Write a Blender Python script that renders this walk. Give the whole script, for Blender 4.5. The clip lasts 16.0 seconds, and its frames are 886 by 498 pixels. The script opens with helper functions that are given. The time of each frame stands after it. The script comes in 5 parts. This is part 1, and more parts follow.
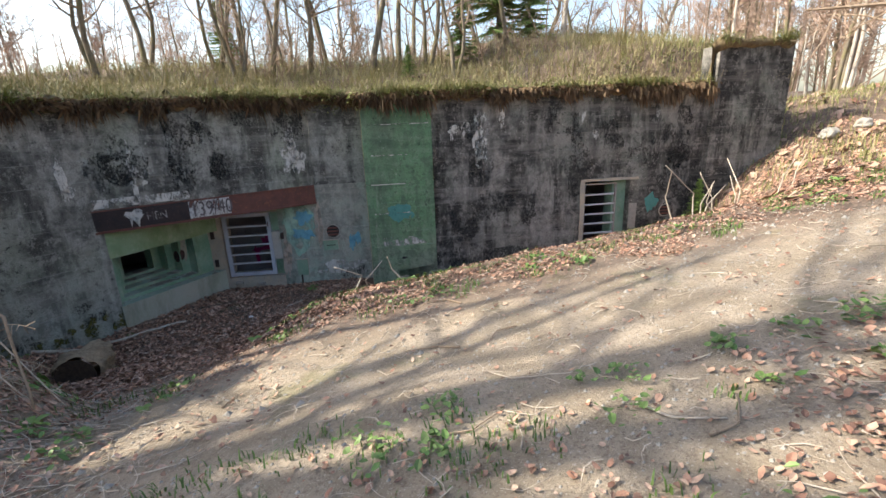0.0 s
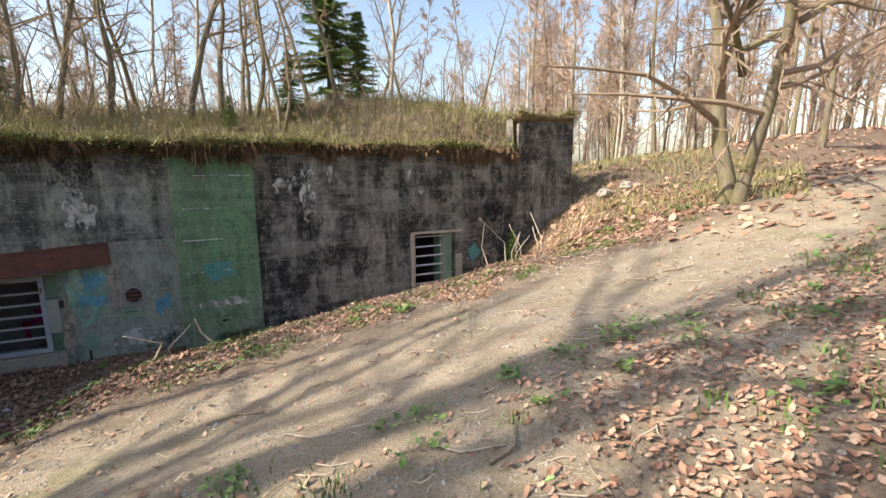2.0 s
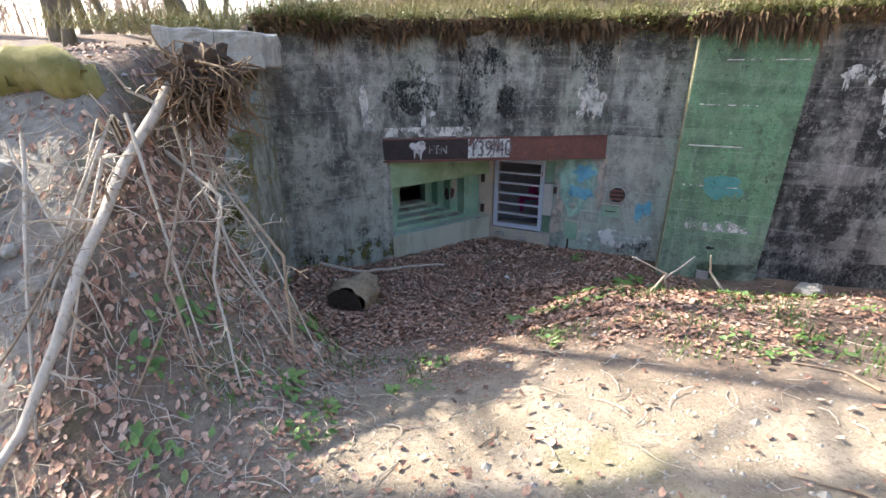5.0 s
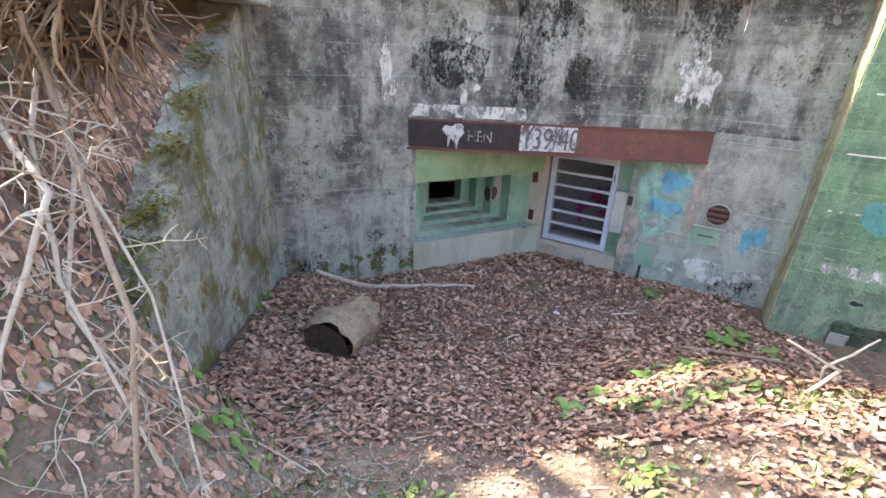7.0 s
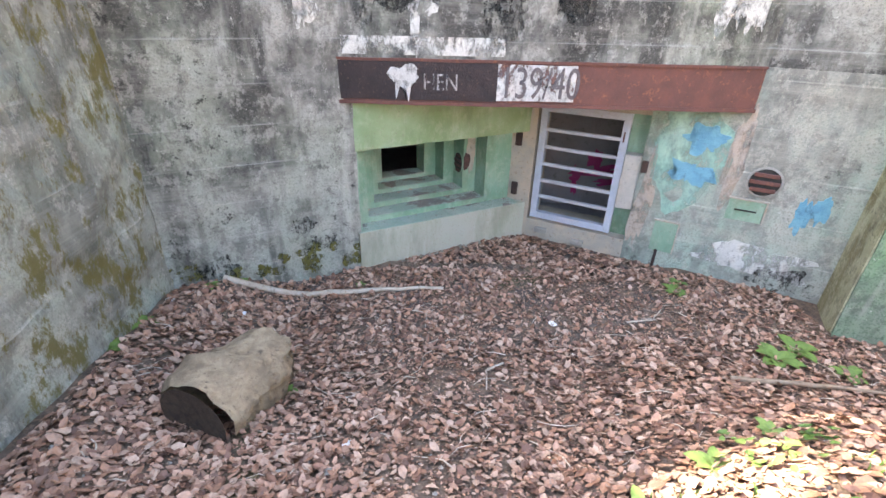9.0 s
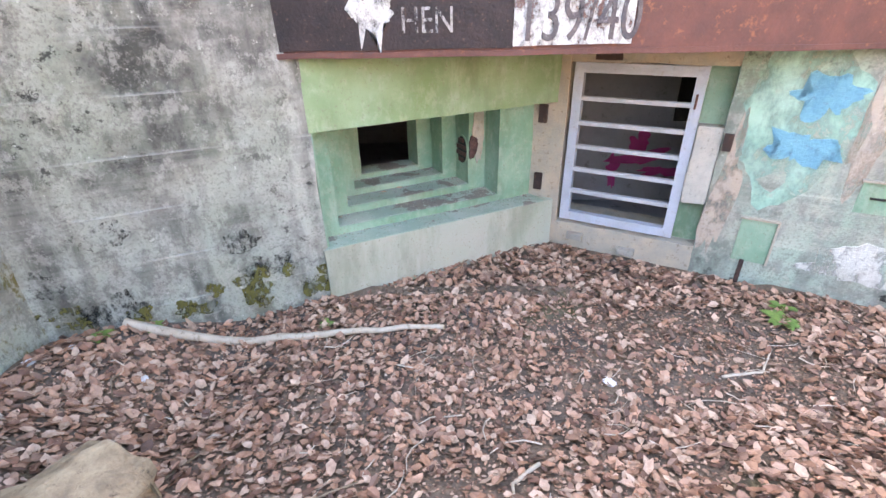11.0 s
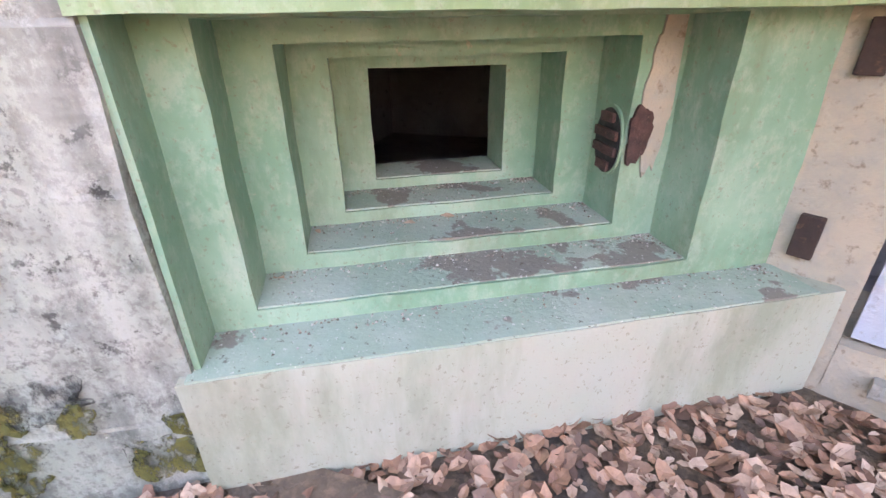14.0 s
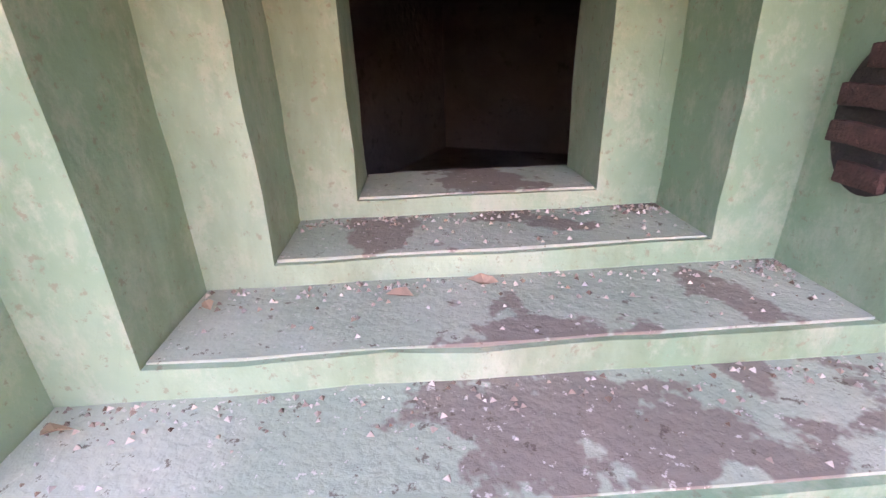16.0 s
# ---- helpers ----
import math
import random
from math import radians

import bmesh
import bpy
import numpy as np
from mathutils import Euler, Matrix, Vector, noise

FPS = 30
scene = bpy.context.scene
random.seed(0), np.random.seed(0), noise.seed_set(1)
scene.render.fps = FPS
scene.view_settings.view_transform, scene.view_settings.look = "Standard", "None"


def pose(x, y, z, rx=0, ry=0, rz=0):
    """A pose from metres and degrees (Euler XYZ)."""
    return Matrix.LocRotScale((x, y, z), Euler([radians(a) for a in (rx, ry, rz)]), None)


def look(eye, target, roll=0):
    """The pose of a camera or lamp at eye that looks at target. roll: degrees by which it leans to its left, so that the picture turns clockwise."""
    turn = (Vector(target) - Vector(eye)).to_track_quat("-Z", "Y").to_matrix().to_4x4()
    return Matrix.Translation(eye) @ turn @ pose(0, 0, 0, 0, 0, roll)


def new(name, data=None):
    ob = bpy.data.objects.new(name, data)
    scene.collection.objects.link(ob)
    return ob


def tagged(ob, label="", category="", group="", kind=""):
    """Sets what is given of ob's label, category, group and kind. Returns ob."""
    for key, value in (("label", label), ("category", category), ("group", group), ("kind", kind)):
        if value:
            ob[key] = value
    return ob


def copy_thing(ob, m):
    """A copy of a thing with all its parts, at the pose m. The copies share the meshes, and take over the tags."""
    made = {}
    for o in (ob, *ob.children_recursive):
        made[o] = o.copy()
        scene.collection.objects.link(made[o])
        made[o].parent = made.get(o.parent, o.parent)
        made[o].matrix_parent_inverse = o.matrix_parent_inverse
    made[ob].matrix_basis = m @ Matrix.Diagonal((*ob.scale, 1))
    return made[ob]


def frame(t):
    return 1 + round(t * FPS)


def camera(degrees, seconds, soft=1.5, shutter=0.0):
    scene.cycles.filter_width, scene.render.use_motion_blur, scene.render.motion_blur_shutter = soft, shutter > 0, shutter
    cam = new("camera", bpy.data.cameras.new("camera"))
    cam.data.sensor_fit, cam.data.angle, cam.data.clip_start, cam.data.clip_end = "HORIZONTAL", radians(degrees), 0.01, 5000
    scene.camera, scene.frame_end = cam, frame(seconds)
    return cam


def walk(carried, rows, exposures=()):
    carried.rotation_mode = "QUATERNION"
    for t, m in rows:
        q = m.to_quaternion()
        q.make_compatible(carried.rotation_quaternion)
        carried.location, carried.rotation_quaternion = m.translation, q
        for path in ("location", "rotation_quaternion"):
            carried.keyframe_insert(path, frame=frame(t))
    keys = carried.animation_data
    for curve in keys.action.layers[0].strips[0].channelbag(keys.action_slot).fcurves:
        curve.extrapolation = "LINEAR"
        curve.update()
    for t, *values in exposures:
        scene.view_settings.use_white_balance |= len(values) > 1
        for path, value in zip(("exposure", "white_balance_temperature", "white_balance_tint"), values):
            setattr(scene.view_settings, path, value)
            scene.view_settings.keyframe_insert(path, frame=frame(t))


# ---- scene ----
cam = camera(88.2, 16.0)
PATH = [
    (0, (0.566, -8.919, 3.36), (1.645, -7.334, 2.792), -2.3),
    (0.5, (0.731, -9.043, 3.291), (2.058, -7.623, 2.819), -2.1),
    (1, (0.806, -9.137, 3.236), (2.305, -7.869, 2.855), -1.9),
    (1.5, (0.782, -9.161, 3.209), (2.379, -8.001, 2.883), -0.9),
    (2, (0.83, -9.158, 3.289), (2.412, -7.983, 2.944), -0.4),
    (2.5, (0.749, -9.114, 3.377), (2.205, -7.805, 2.967), 0.2),
    (3, (0.644, -8.929, 3.445), (1.867, -7.432, 2.935), 0.8),
    (3.5, (0.635, -8.534, 3.489), (1.514, -6.854, 2.854), 0.3),
    (4, (0.588, -8.103, 3.417), (1.119, -6.312, 2.701), -0.3),
    (4.2, (0.501, -8.031, 3.403), (0.917, -6.217, 2.671), -0.5),
    (4.5, (0.551, -7.688, 3.303), (0.821, -5.855, 2.549), -1.0),
    (5, (0.536, -7.281, 3.256), (0.641, -5.438, 2.485), -0.5),
    (5.2, (0.581, -7.124, 3.227), (0.629, -5.279, 2.456), -0.3),
    (7.3, (0.721, -5.345, 2.855), (0.653, -3.531, 2.016), 2.4),
    (7.5, (0.733, -5.199, 2.808), (0.691, -3.391, 1.954), 2.4),
    (8, (0.753, -4.746, 2.698), (0.782, -2.958, 1.802), 2.5),
    (8.5, (0.792, -4.419, 2.605), (0.827, -2.64, 1.692), 2.0),
    (9, (0.921, -4.102, 2.498), (0.928, -2.337, 1.557), 1.4),
    (9.2, (0.947, -3.995, 2.476), (0.947, -2.236, 1.524), 1.3),
    (11.3, (1.024, -2.625, 1.872), (0.972, -0.851, 0.949), -1.3),
    (11.5, (0.986, -2.463, 1.802), (0.938, -0.678, 0.901), -0.6),
    (12, (1.061, -2.133, 1.694), (0.962, -0.347, 0.799), -0.4),
    (12.5, (1.03, -1.776, 1.622), (0.888, 0.002, 0.717), -0.0),
    (13, (0.987, -1.396, 1.548), (0.731, 0.367, 0.639), 0.0),
    (13.5, (1.023, -1.022, 1.435), (0.628, 0.712, 0.52), -0.1),
    (14, (0.995, -0.667, 1.287), (0.483, 1.042, 0.383), -0.8),
    (14.5, (0.887, -0.293, 1.216), (0.314, 1.395, 0.309), -0.6),
    (15, (0.836, -0.001, 1.026), (0.187, 1.68, 0.158), -1.1),
    (15.5, (0.806, 0.149, 0.997), (0.071, 1.812, 0.163), -1.6),
    (16, (0.798, 0.192, 1.001), (0.019, 1.845, 0.19), -2.0),
]
walk(cam, [(t, look(eye, target, roll)) for t, eye, target, roll in PATH], [(0, 1.26, 6800, 10), (2, 1.0, 7200, 10), (3.5, 1.42, 6900, 10), (5.0, 1.98, 6600, 11), (7.3, 3.1, 7300, 13), (9.0, 3.6, 7700, 15), (11.5, 4.15, 8100, 18), (12.5, 4.25, 8300, 20), (14, 4.4, 8500, 27), (15, 4.5, 9000, 44), (16, 4.85, 9000, 50)])

# ---------- light ----------
SUN_TO = Vector((-0.86, 0.51, 0.87)).normalized()
world = bpy.data.worlds.new("sky")
scene.world = world
world.use_nodes = True
_wn = world.node_tree.nodes
_sky = _wn.new("ShaderNodeTexSky")
_sky.sky_type = "NISHITA"
_sky.sun_disc = False
_sky.sun_elevation = math.asin(SUN_TO.z)
_sky.sun_rotation = math.atan2(SUN_TO.x, SUN_TO.y)
_sky.air_density, _sky.dust_density, _sky.ozone_density = 1.0, 2.2, 1.0
_wn["Background"].inputs[1].default_value = 0.15
world.node_tree.links.new(_sky.outputs[0], _wn["Background"].inputs[0])
sun_data = bpy.data.lights.new("sun", "SUN")
sun_data.energy, sun_data.angle, sun_data.color = 4.2, radians(0.6), (1.0, 0.93, 0.82)
sun = new("sun", sun_data)
sun.matrix_world = look(SUN_TO * 30, (0, 0, 0))

# ---------- materials ----------


class Mat:
    """A small builder of node materials."""

    def __init__(self, name, rough=0.9, metal=0.0):
        self.m = bpy.data.materials.new(name)
        self.m.use_nodes = True
        self.t = self.m.node_tree
        self.b = self.t.nodes["Principled BSDF"]
        self.b.inputs["Roughness"].default_value = rough
        self.b.inputs["Metallic"].default_value = metal
        self.geo = self.t.nodes.new("ShaderNodeNewGeometry").outputs["Position"]

    def node(self, kind, **inputs):
        n = self.t.nodes.new(kind)
        for key, value in inputs.items():
            sock = n.inputs[int(key[1:])] if key[0] == "i" and key[1:].isdigit() else n.inputs[key]
            if hasattr(value, "is_output"):
                self.t.links.new(value, sock)
            else:
                sock.default_value = value
        return n

    def noise(self, scale, detail=5.0, rough=0.6, stretch=(1, 1, 1), offset=(0, 0, 0)):
        mp = self.node("ShaderNodeMapping", Vector=self.geo, Scale=stretch, Location=offset)
        return self.node("ShaderNodeTexNoise", Vector=mp.outputs[0], Scale=scale, Detail=detail, Roughness=rough).outputs[0]

    def band(self, value, lo, hi, flip=False):
        n = self.node("ShaderNodeMapRange", i0=value, i1=lo, i2=hi, i3=1.0 if flip else 0.0, i4=0.0 if flip else 1.0)
        n.clamp = True
        return n.outputs[0]

    def mul(self, a, b, op="MULTIPLY"):
        n = self.t.nodes.new("ShaderNodeMath")
        n.operation = op
        for k, v in enumerate((a, b)):
            if hasattr(v, "is_output"):
                self.t.links.new(v, n.inputs[k])
            else:
                n.inputs[k].default_value = v
        return n.outputs[0]

    def mix(self, fac, a, b):
        n = self.t.nodes.new("ShaderNodeMix")
        n.data_type = "RGBA"
        for k, v in ((0, fac), (6, a), (7, b)):
            if hasattr(v, "is_output"):
                self.t.links.new(v, n.inputs[k])
            else:
                n.inputs[k].default_value = (*v, 1) if k else v
        return n.outputs[2]

    def axis(self, k):
        return self.node("ShaderNodeSeparateXYZ", i0=self.geo).outputs[k]

    def done(self, color, bump=None, strength=0.4, dist=0.01):
        if hasattr(color, "is_output"):
            self.t.links.new(color, self.b.inputs["Base Color"])
        else:
            self.b.inputs["Base Color"].default_value = (*color, 1)
        if bump is not None:
            bn = self.node("ShaderNodeBump", Height=bump, Strength=strength, Distance=dist)
            self.t.links.new(bn.outputs[0], self.b.inputs["Normal"])
        return self.m


def concrete(name, base, dark, light, green, green_amount, dark_amount, low_wash=None, boards=0.32, moss=0.0):
    """Board-marked weathered concrete: rain streaks, lichen spots, washed-out camouflage paint."""
    q = Mat(name, 0.93)
    grain = q.noise(60, 4)
    blot = q.noise(1.1, 6, 0.65)
    streak = q.noise(3.2, 5, 0.6, (1, 1, 0.16))
    col = q.mix(q.band(q.noise(7, 6, 0.7), 0.35, 0.7), base, light)
    col = q.mix(q.mul(q.band(q.noise(0.7, 4, 0.6, (1, 1, 0.6), (3, 1, 7)), 0.42, 0.62), green_amount), col, green)
    if low_wash:
        wash, top = low_wash
        low = q.band(q.mul(q.axis(2), q.mul(q.noise(1.6, 4), 1.1), "ADD"), top + 0.2, top + 1.0, True)
        col = q.mix(q.mul(q.mul(low, q.band(q.noise(2.4, 6, 0.7, (1, 1, 0.5), (2, 9, 1)), 0.3, 0.6)), 0.62), col, wash)
    col = q.mix(q.mul(q.band(streak, 0.47, 0.6), dark_amount), col, dark)
    col = q.mix(q.mul(q.band(blot, 0.49, 0.62), dark_amount), col, dark)
    mid = q.noise(5.5, 8, 0.78, (1, 1, 0.7), (1, 4, 8))
    col = q.mix(q.mul(q.band(mid, 0.5, 0.57), 0.5), col, dark)
    col = q.mix(q.mul(q.band(q.noise(8, 8, 0.8, (1, 1, 0.8), (6, 1, 2)), 0.53, 0.59), 0.5), col, light)
    col = q.mix(q.mul(q.band(q.noise(1.5, 5, 0.7, (0.25, 0.25, 3.0), (0, 3, 0)), 0.5, 0.62), 0.32), col, light)
    col = q.mix(q.mul(q.band(grain, 0.52, 0.62), 0.55), col, tuple(0.6 * c for c in base))
    spots = q.band(q.noise(13, 5, 0.75, (1, 1, 1), (5, 5, 5)), 0.57, 0.63)
    col = q.mix(q.mul(spots, q.mul(q.band(q.noise(0.9, 3, 0.5, (1, 1, 1), (9, 2, 4)), 0.44, 0.62), 0.85)), col, tuple(0.35 * c for c in dark))
    pale = q.band(q.noise(17, 4, 0.7, (1, 1, 1), (1, 8, 3)), 0.66, 0.7)
    col = q.mix(q.mul(pale, 0.6), col, (0.55, 0.56, 0.5))
    col = q.mix(q.mul(q.band(q.noise(2.2, 5, 0.6, (1, 1, 0.12), (7, 7, 0)), 0.63, 0.72), 0.45), col, (0.5, 0.5, 0.45))
    if moss:
        mm = q.mul(q.band(q.noise(3.4, 8, 0.78, (1, 1, 0.6), (2, 6, 1)), 0.51, 0.57), moss)
        col = q.mix(mm, col, (0.13, 0.11, 0.025))
    zz = q.mul(q.axis(2), 1.0 / boards)
    fr = q.mul(q.mul(zz, 1.0, "FRACT"), q.mul(q.noise(4, 3), 0.06), "ADD")
    joint = q.mul(q.band(fr, 0.03, 0.07, True), q.band(q.noise(1.7, 3, 0.5, (1, 1, 1), (4, 0, 2)), 0.42, 0.6))
    col = q.mix(q.mul(joint, 0.45), col, light)
    hgt = q.mul(q.mul(grain, 0.35), q.mul(q.mul(q.noise(9, 6, 0.7), 1.0), q.mul(joint, 0.9), "ADD"), "ADD")
    return q.done(col, hgt, 0.75, 0.016)


M_WALL_A = concrete("weathered_grey_concrete", (0.25, 0.25, 0.22), (0.04, 0.04, 0.036), (0.4, 0.4, 0.36), (0.2, 0.26, 0.18), 0.55, 0.9, ((0.36, 0.41, 0.36), 1.0))
M_WALL_B = concrete("dark_stained_concrete", (0.17, 0.165, 0.148), (0.02, 0.02, 0.018), (0.34, 0.32, 0.29), (0.12, 0.16, 0.12), 0.45, 1.0, ((0.24, 0.24, 0.22), 0.4))
M_WING = concrete("mossy_concrete", (0.33, 0.33, 0.28), (0.09, 0.085, 0.07), (0.45, 0.44, 0.38), (0.24, 0.33, 0.25), 0.5, 0.6, ((0.32, 0.4, 0.33), 0.4), 0.5, 0.9)
M_PIL = concrete("green_painted_concrete", (0.1, 0.2, 0.11), (0.06, 0.075, 0.06), (0.22, 0.31, 0.21), (0.13, 0.27, 0.14), 0.8, 0.4, ((0.38, 0.39, 0.33), 0.75), 0.29)
M_DOORWALL = concrete("turquoise_washed_concrete", (0.33, 0.36, 0.31), (0.12, 0.12, 0.11), (0.47, 0.45, 0.38), (0.27, 0.45, 0.34), 0.9, 0.45, ((0.4, 0.46, 0.4), 0.5), 0.4)
M_SLAB = concrete("pale_concrete", (0.45, 0.43, 0.38), (0.22, 0.21, 0.18), (0.55, 0.53, 0.47), (0.35, 0.34, 0.26), 0.4, 0.4)


def paint_green(name, a, b, worn):
    q = Mat(name, 0.72)
    col = q.mix(q.band(q.noise(1.6, 5, 0.6), 0.38, 0.62), a, b)
    col = q.mix(q.mul(q.band(q.noise(5, 6, 0.7, (1, 1, 0.4)), 0.56, 0.7), 0.5), col, worn)
    col = q.mix(q.mul(q.band(q.noise(9, 6, 0.75, (1, 1, 1), (3, 3, 3)), 0.66, 0.72), 0.8), col, (0.42, 0.36, 0.28))
    col = q.mix(q.mul(q.band(q.noise(2.5, 6, 0.7, (1, 1, 0.3), (8, 1, 1)), 0.5, 0.66), 0.45), col, (0.13, 0.17, 0.09))
    col = q.mix(q.mul(q.band(q.noise(14, 7, 0.8, (1, 1, 0.7), (1, 5, 1)), 0.5, 0.62), 0.3), col, worn)
    col = q.mix(q.mul(q.band(q.noise(55, 4, 0.7), 0.6, 0.66), 0.6), col, (0.2, 0.18, 0.13))
    return q.done(col, q.mul(q.noise(40, 5), q.noise(8, 4), "ADD"), 0.35, 0.006)


M_GREEN = paint_green("flaking_green_paint", (0.16, 0.31, 0.21), (0.29, 0.43, 0.32), (0.44, 0.48, 0.4))
M_LINTEL = paint_green("bright_green_paint", (0.18, 0.28, 0.13), (0.26, 0.37, 0.22), (0.42, 0.46, 0.36))


def ledge_mat():
    q = Mat("dusty_ledge", 0.9)
    col = q.mix(q.band(q.noise(3.2, 6, 0.6), 0.4, 0.6), (0.28, 0.37, 0.295), (0.38, 0.44, 0.37))
    col = q.mix(q.mul(q.band(q.noise(2.3, 6, 0.6, (1, 1, 1), (6, 2, 5)), 0.55, 0.565), 0.85), col, (0.2, 0.165, 0.145))
    col = q.mix(q.mul(q.band(q.noise(60, 3, 0.7), 0.63, 0.68), 0.8), col, (0.6, 0.58, 0.55))
    col = q.mix(q.mul(q.band(q.noise(45, 4, 0.7, (1, 1, 1), (2, 2, 9)), 0.62, 0.67), 0.8), col, (0.1, 0.075, 0.06))
    return q.done(col, q.noise(50, 5), 0.5, 0.008)


M_LEDGE = ledge_mat()


def rough_patch(name, a, b, dark=(0.1, 0.07, 0.05), rough=0.95, scale=6, worn=None):
    q = Mat(name, rough)
    if worn:
        keep = q.band(q.mul(q.noise(worn[0], 7, 0.75, (1, 1, 0.6), (3, 1, 4)), q.mul(q.noise(2.2, 3), 0.5), "ADD"), worn[1], worn[2])
        q.t.links.new(keep, q.b.inputs["Alpha"])
    col = q.mix(q.band(q.noise(scale, 6, 0.7), 0.38, 0.62), a, b)
    col = q.mix(q.mul(q.band(q.noise(scale * 4, 5, 0.7, (1, 1, 1), (4, 1, 2)), 0.58, 0.68), 0.7), col, dark)
    return q.done(col, q.mul(q.noise(scale * 7, 5), q.noise(scale * 2, 4), "ADD"), 0.6, 0.015)


M_BARE = rough_patch("bare_broken_concrete", (0.46, 0.39, 0.3), (0.36, 0.34, 0.29), (0.2, 0.15, 0.1))
M_RENDER = rough_patch("flaked_render", (0.46, 0.37, 0.29), (0.4, 0.35, 0.3), (0.2, 0.15, 0.1), 0.95, 6, (6, 0.6, 0.8))
M_WHITE = rough_patch("whitewash", (0.62, 0.62, 0.58), (0.5, 0.5, 0.46), (0.25, 0.25, 0.22), 0.9, 9, (9, 0.66, 0.82))
M_LETTER = rough_patch("white_lettering", (0.6, 0.6, 0.58), (0.5, 0.5, 0.48), (0.2, 0.18, 0.17), 0.9, 14, (14, 0.58, 0.78))
M_SCRAWL = rough_patch("faint_pale_scrawl", (0.4, 0.39, 0.38), (0.3, 0.28, 0.28), (0.08, 0.06, 0.06), 0.9, 14, (30, 0.66, 0.8))
M_INK = rough_patch("worn_dark_lettering", (0.09, 0.08, 0.085), (0.14, 0.12, 0.12), (0.3, 0.28, 0.28), 0.9, 14, (16, 0.48, 0.64))
M_SOLIDWHITE = rough_patch("whitish_render", (0.5, 0.48, 0.43), (0.42, 0.41, 0.37), (0.25, 0.24, 0.2), 0.95, 9)
M_RUST = rough_patch("rusty_red_steel", (0.16, 0.065, 0.05), (0.11, 0.05, 0.042), (0.3, 0.12, 0.06), 0.8, 5)
M_RUSTDARK = rough_patch("dark_rusted_steel", (0.035, 0.022, 0.02), (0.06, 0.034, 0.028), (0.16, 0.08, 0.05), 0.8, 7)
M_CRUST = rough_patch("crusted_brown_rust", (0.1, 0.05, 0.045), (0.055, 0.032, 0.028), (0.2, 0.11, 0.09), 0.95, 24)
M_TAR = rough_patch("black_beam_paint", (0.018, 0.014, 0.015), (0.035, 0.022, 0.022), (0.14, 0.08, 0.06), 0.7, 7)
M_BLUE = rough_patch("blue_spray_paint", (0.1, 0.3, 0.42), (0.16, 0.4, 0.5), (0.1, 0.2, 0.28), 0.8, 8, (7, 0.5, 0.72))
M_TEAL = rough_patch("teal_spray_paint", (0.06, 0.22, 0.2), (0.08, 0.26, 0.24), (0.1, 0.2, 0.15), 0.8, 8, (7, 0.42, 0.62))
M_TURQ = rough_patch("turquoise_wash", (0.3, 0.52, 0.42), (0.37, 0.57, 0.48), (0.4, 0.42, 0.36), 0.85, 3, (4, 0.58, 0.9))
M_SOOT = rough_patch("black_lichen", (0.03, 0.03, 0.028), (0.05, 0.05, 0.045), (0.1, 0.1, 0.09), 0.9, 8, (30, 0.7, 0.88))
# near-black colour that stands in for the shade inside openings
M_BLACK = rough_patch("opening_shade_black", (0.02, 0.02, 0.02), (0.035, 0.033, 0.03), (0.06, 0.06, 0.05), 0.9, 8)
M_GREY = rough_patch("pale_grey_metal_paint", (0.46, 0.5, 0.58), (0.42, 0.46, 0.52), (0.34, 0.33, 0.33), 0.5, 6)
M_SLAT = rough_patch("grey_slat_paint", (0.5, 0.51, 0.54), (0.42, 0.43, 0.45), (0.3, 0.28, 0.26), 0.5, 8)
M_ROOM = rough_patch("dim_plaster", (0.3, 0.29, 0.3), (0.24, 0.235, 0.24), (0.12, 0.11, 0.1), 0.9, 2)
M_PINK = rough_patch("magenta_spray_paint", (0.5, 0.05, 0.2), (0.4, 0.04, 0.16), (0.2, 0.1, 0.12), 0.8, 6)
M_MOSS = rough_patch("moss", (0.1, 0.1, 0.028), (0.15, 0.14, 0.04), (0.05, 0.045, 0.02), 1.0, 20, (26, 0.66, 0.76))
M_STONE = rough_patch("grey_stone", (0.36, 0.34, 0.3), (0.28, 0.27, 0.24), (0.14, 0.13, 0.11), 0.95, 9)
M_PAPER = rough_patch("white_litter", (0.75, 0.75, 0.75), (0.7, 0.7, 0.72), (0.5, 0.5, 0.5), 0.7, 9)
M_ROT = rough_patch("dark_rotten_end_wood", (0.035, 0.024, 0.017), (0.07, 0.048, 0.033), (0.012, 0.01, 0.008), 1.0, 22)
M_CUT = rough_patch("rotten_cut_wood", (0.36, 0.28, 0.18), (0.19, 0.14, 0.09), (0.05, 0.036, 0.026), 0.98, 7)


def bark(name, a, b, dark, mossy=0.0):
    q = Mat(name, 0.92)
    col = q.mix(q.band(q.noise(9, 6, 0.7, (1, 1, 0.25)), 0.36, 0.64), a, b)
    col = q.mix(q.mul(q.band(q.noise(26, 5, 0.7, (1, 1, 0.35), (1, 2, 3)), 0.55, 0.66), 0.7), col, dark)
    if mossy:
        low = q.band(q.noise(2.0, 4, 0.6), 0.47, 0.62)
        col = q.mix(q.mul(low, mossy), col, (0.14, 0.13, 0.03))
    return q.done(col, q.noise(30, 5, 0.7, (1, 1, 0.3)), 0.6, 0.02)


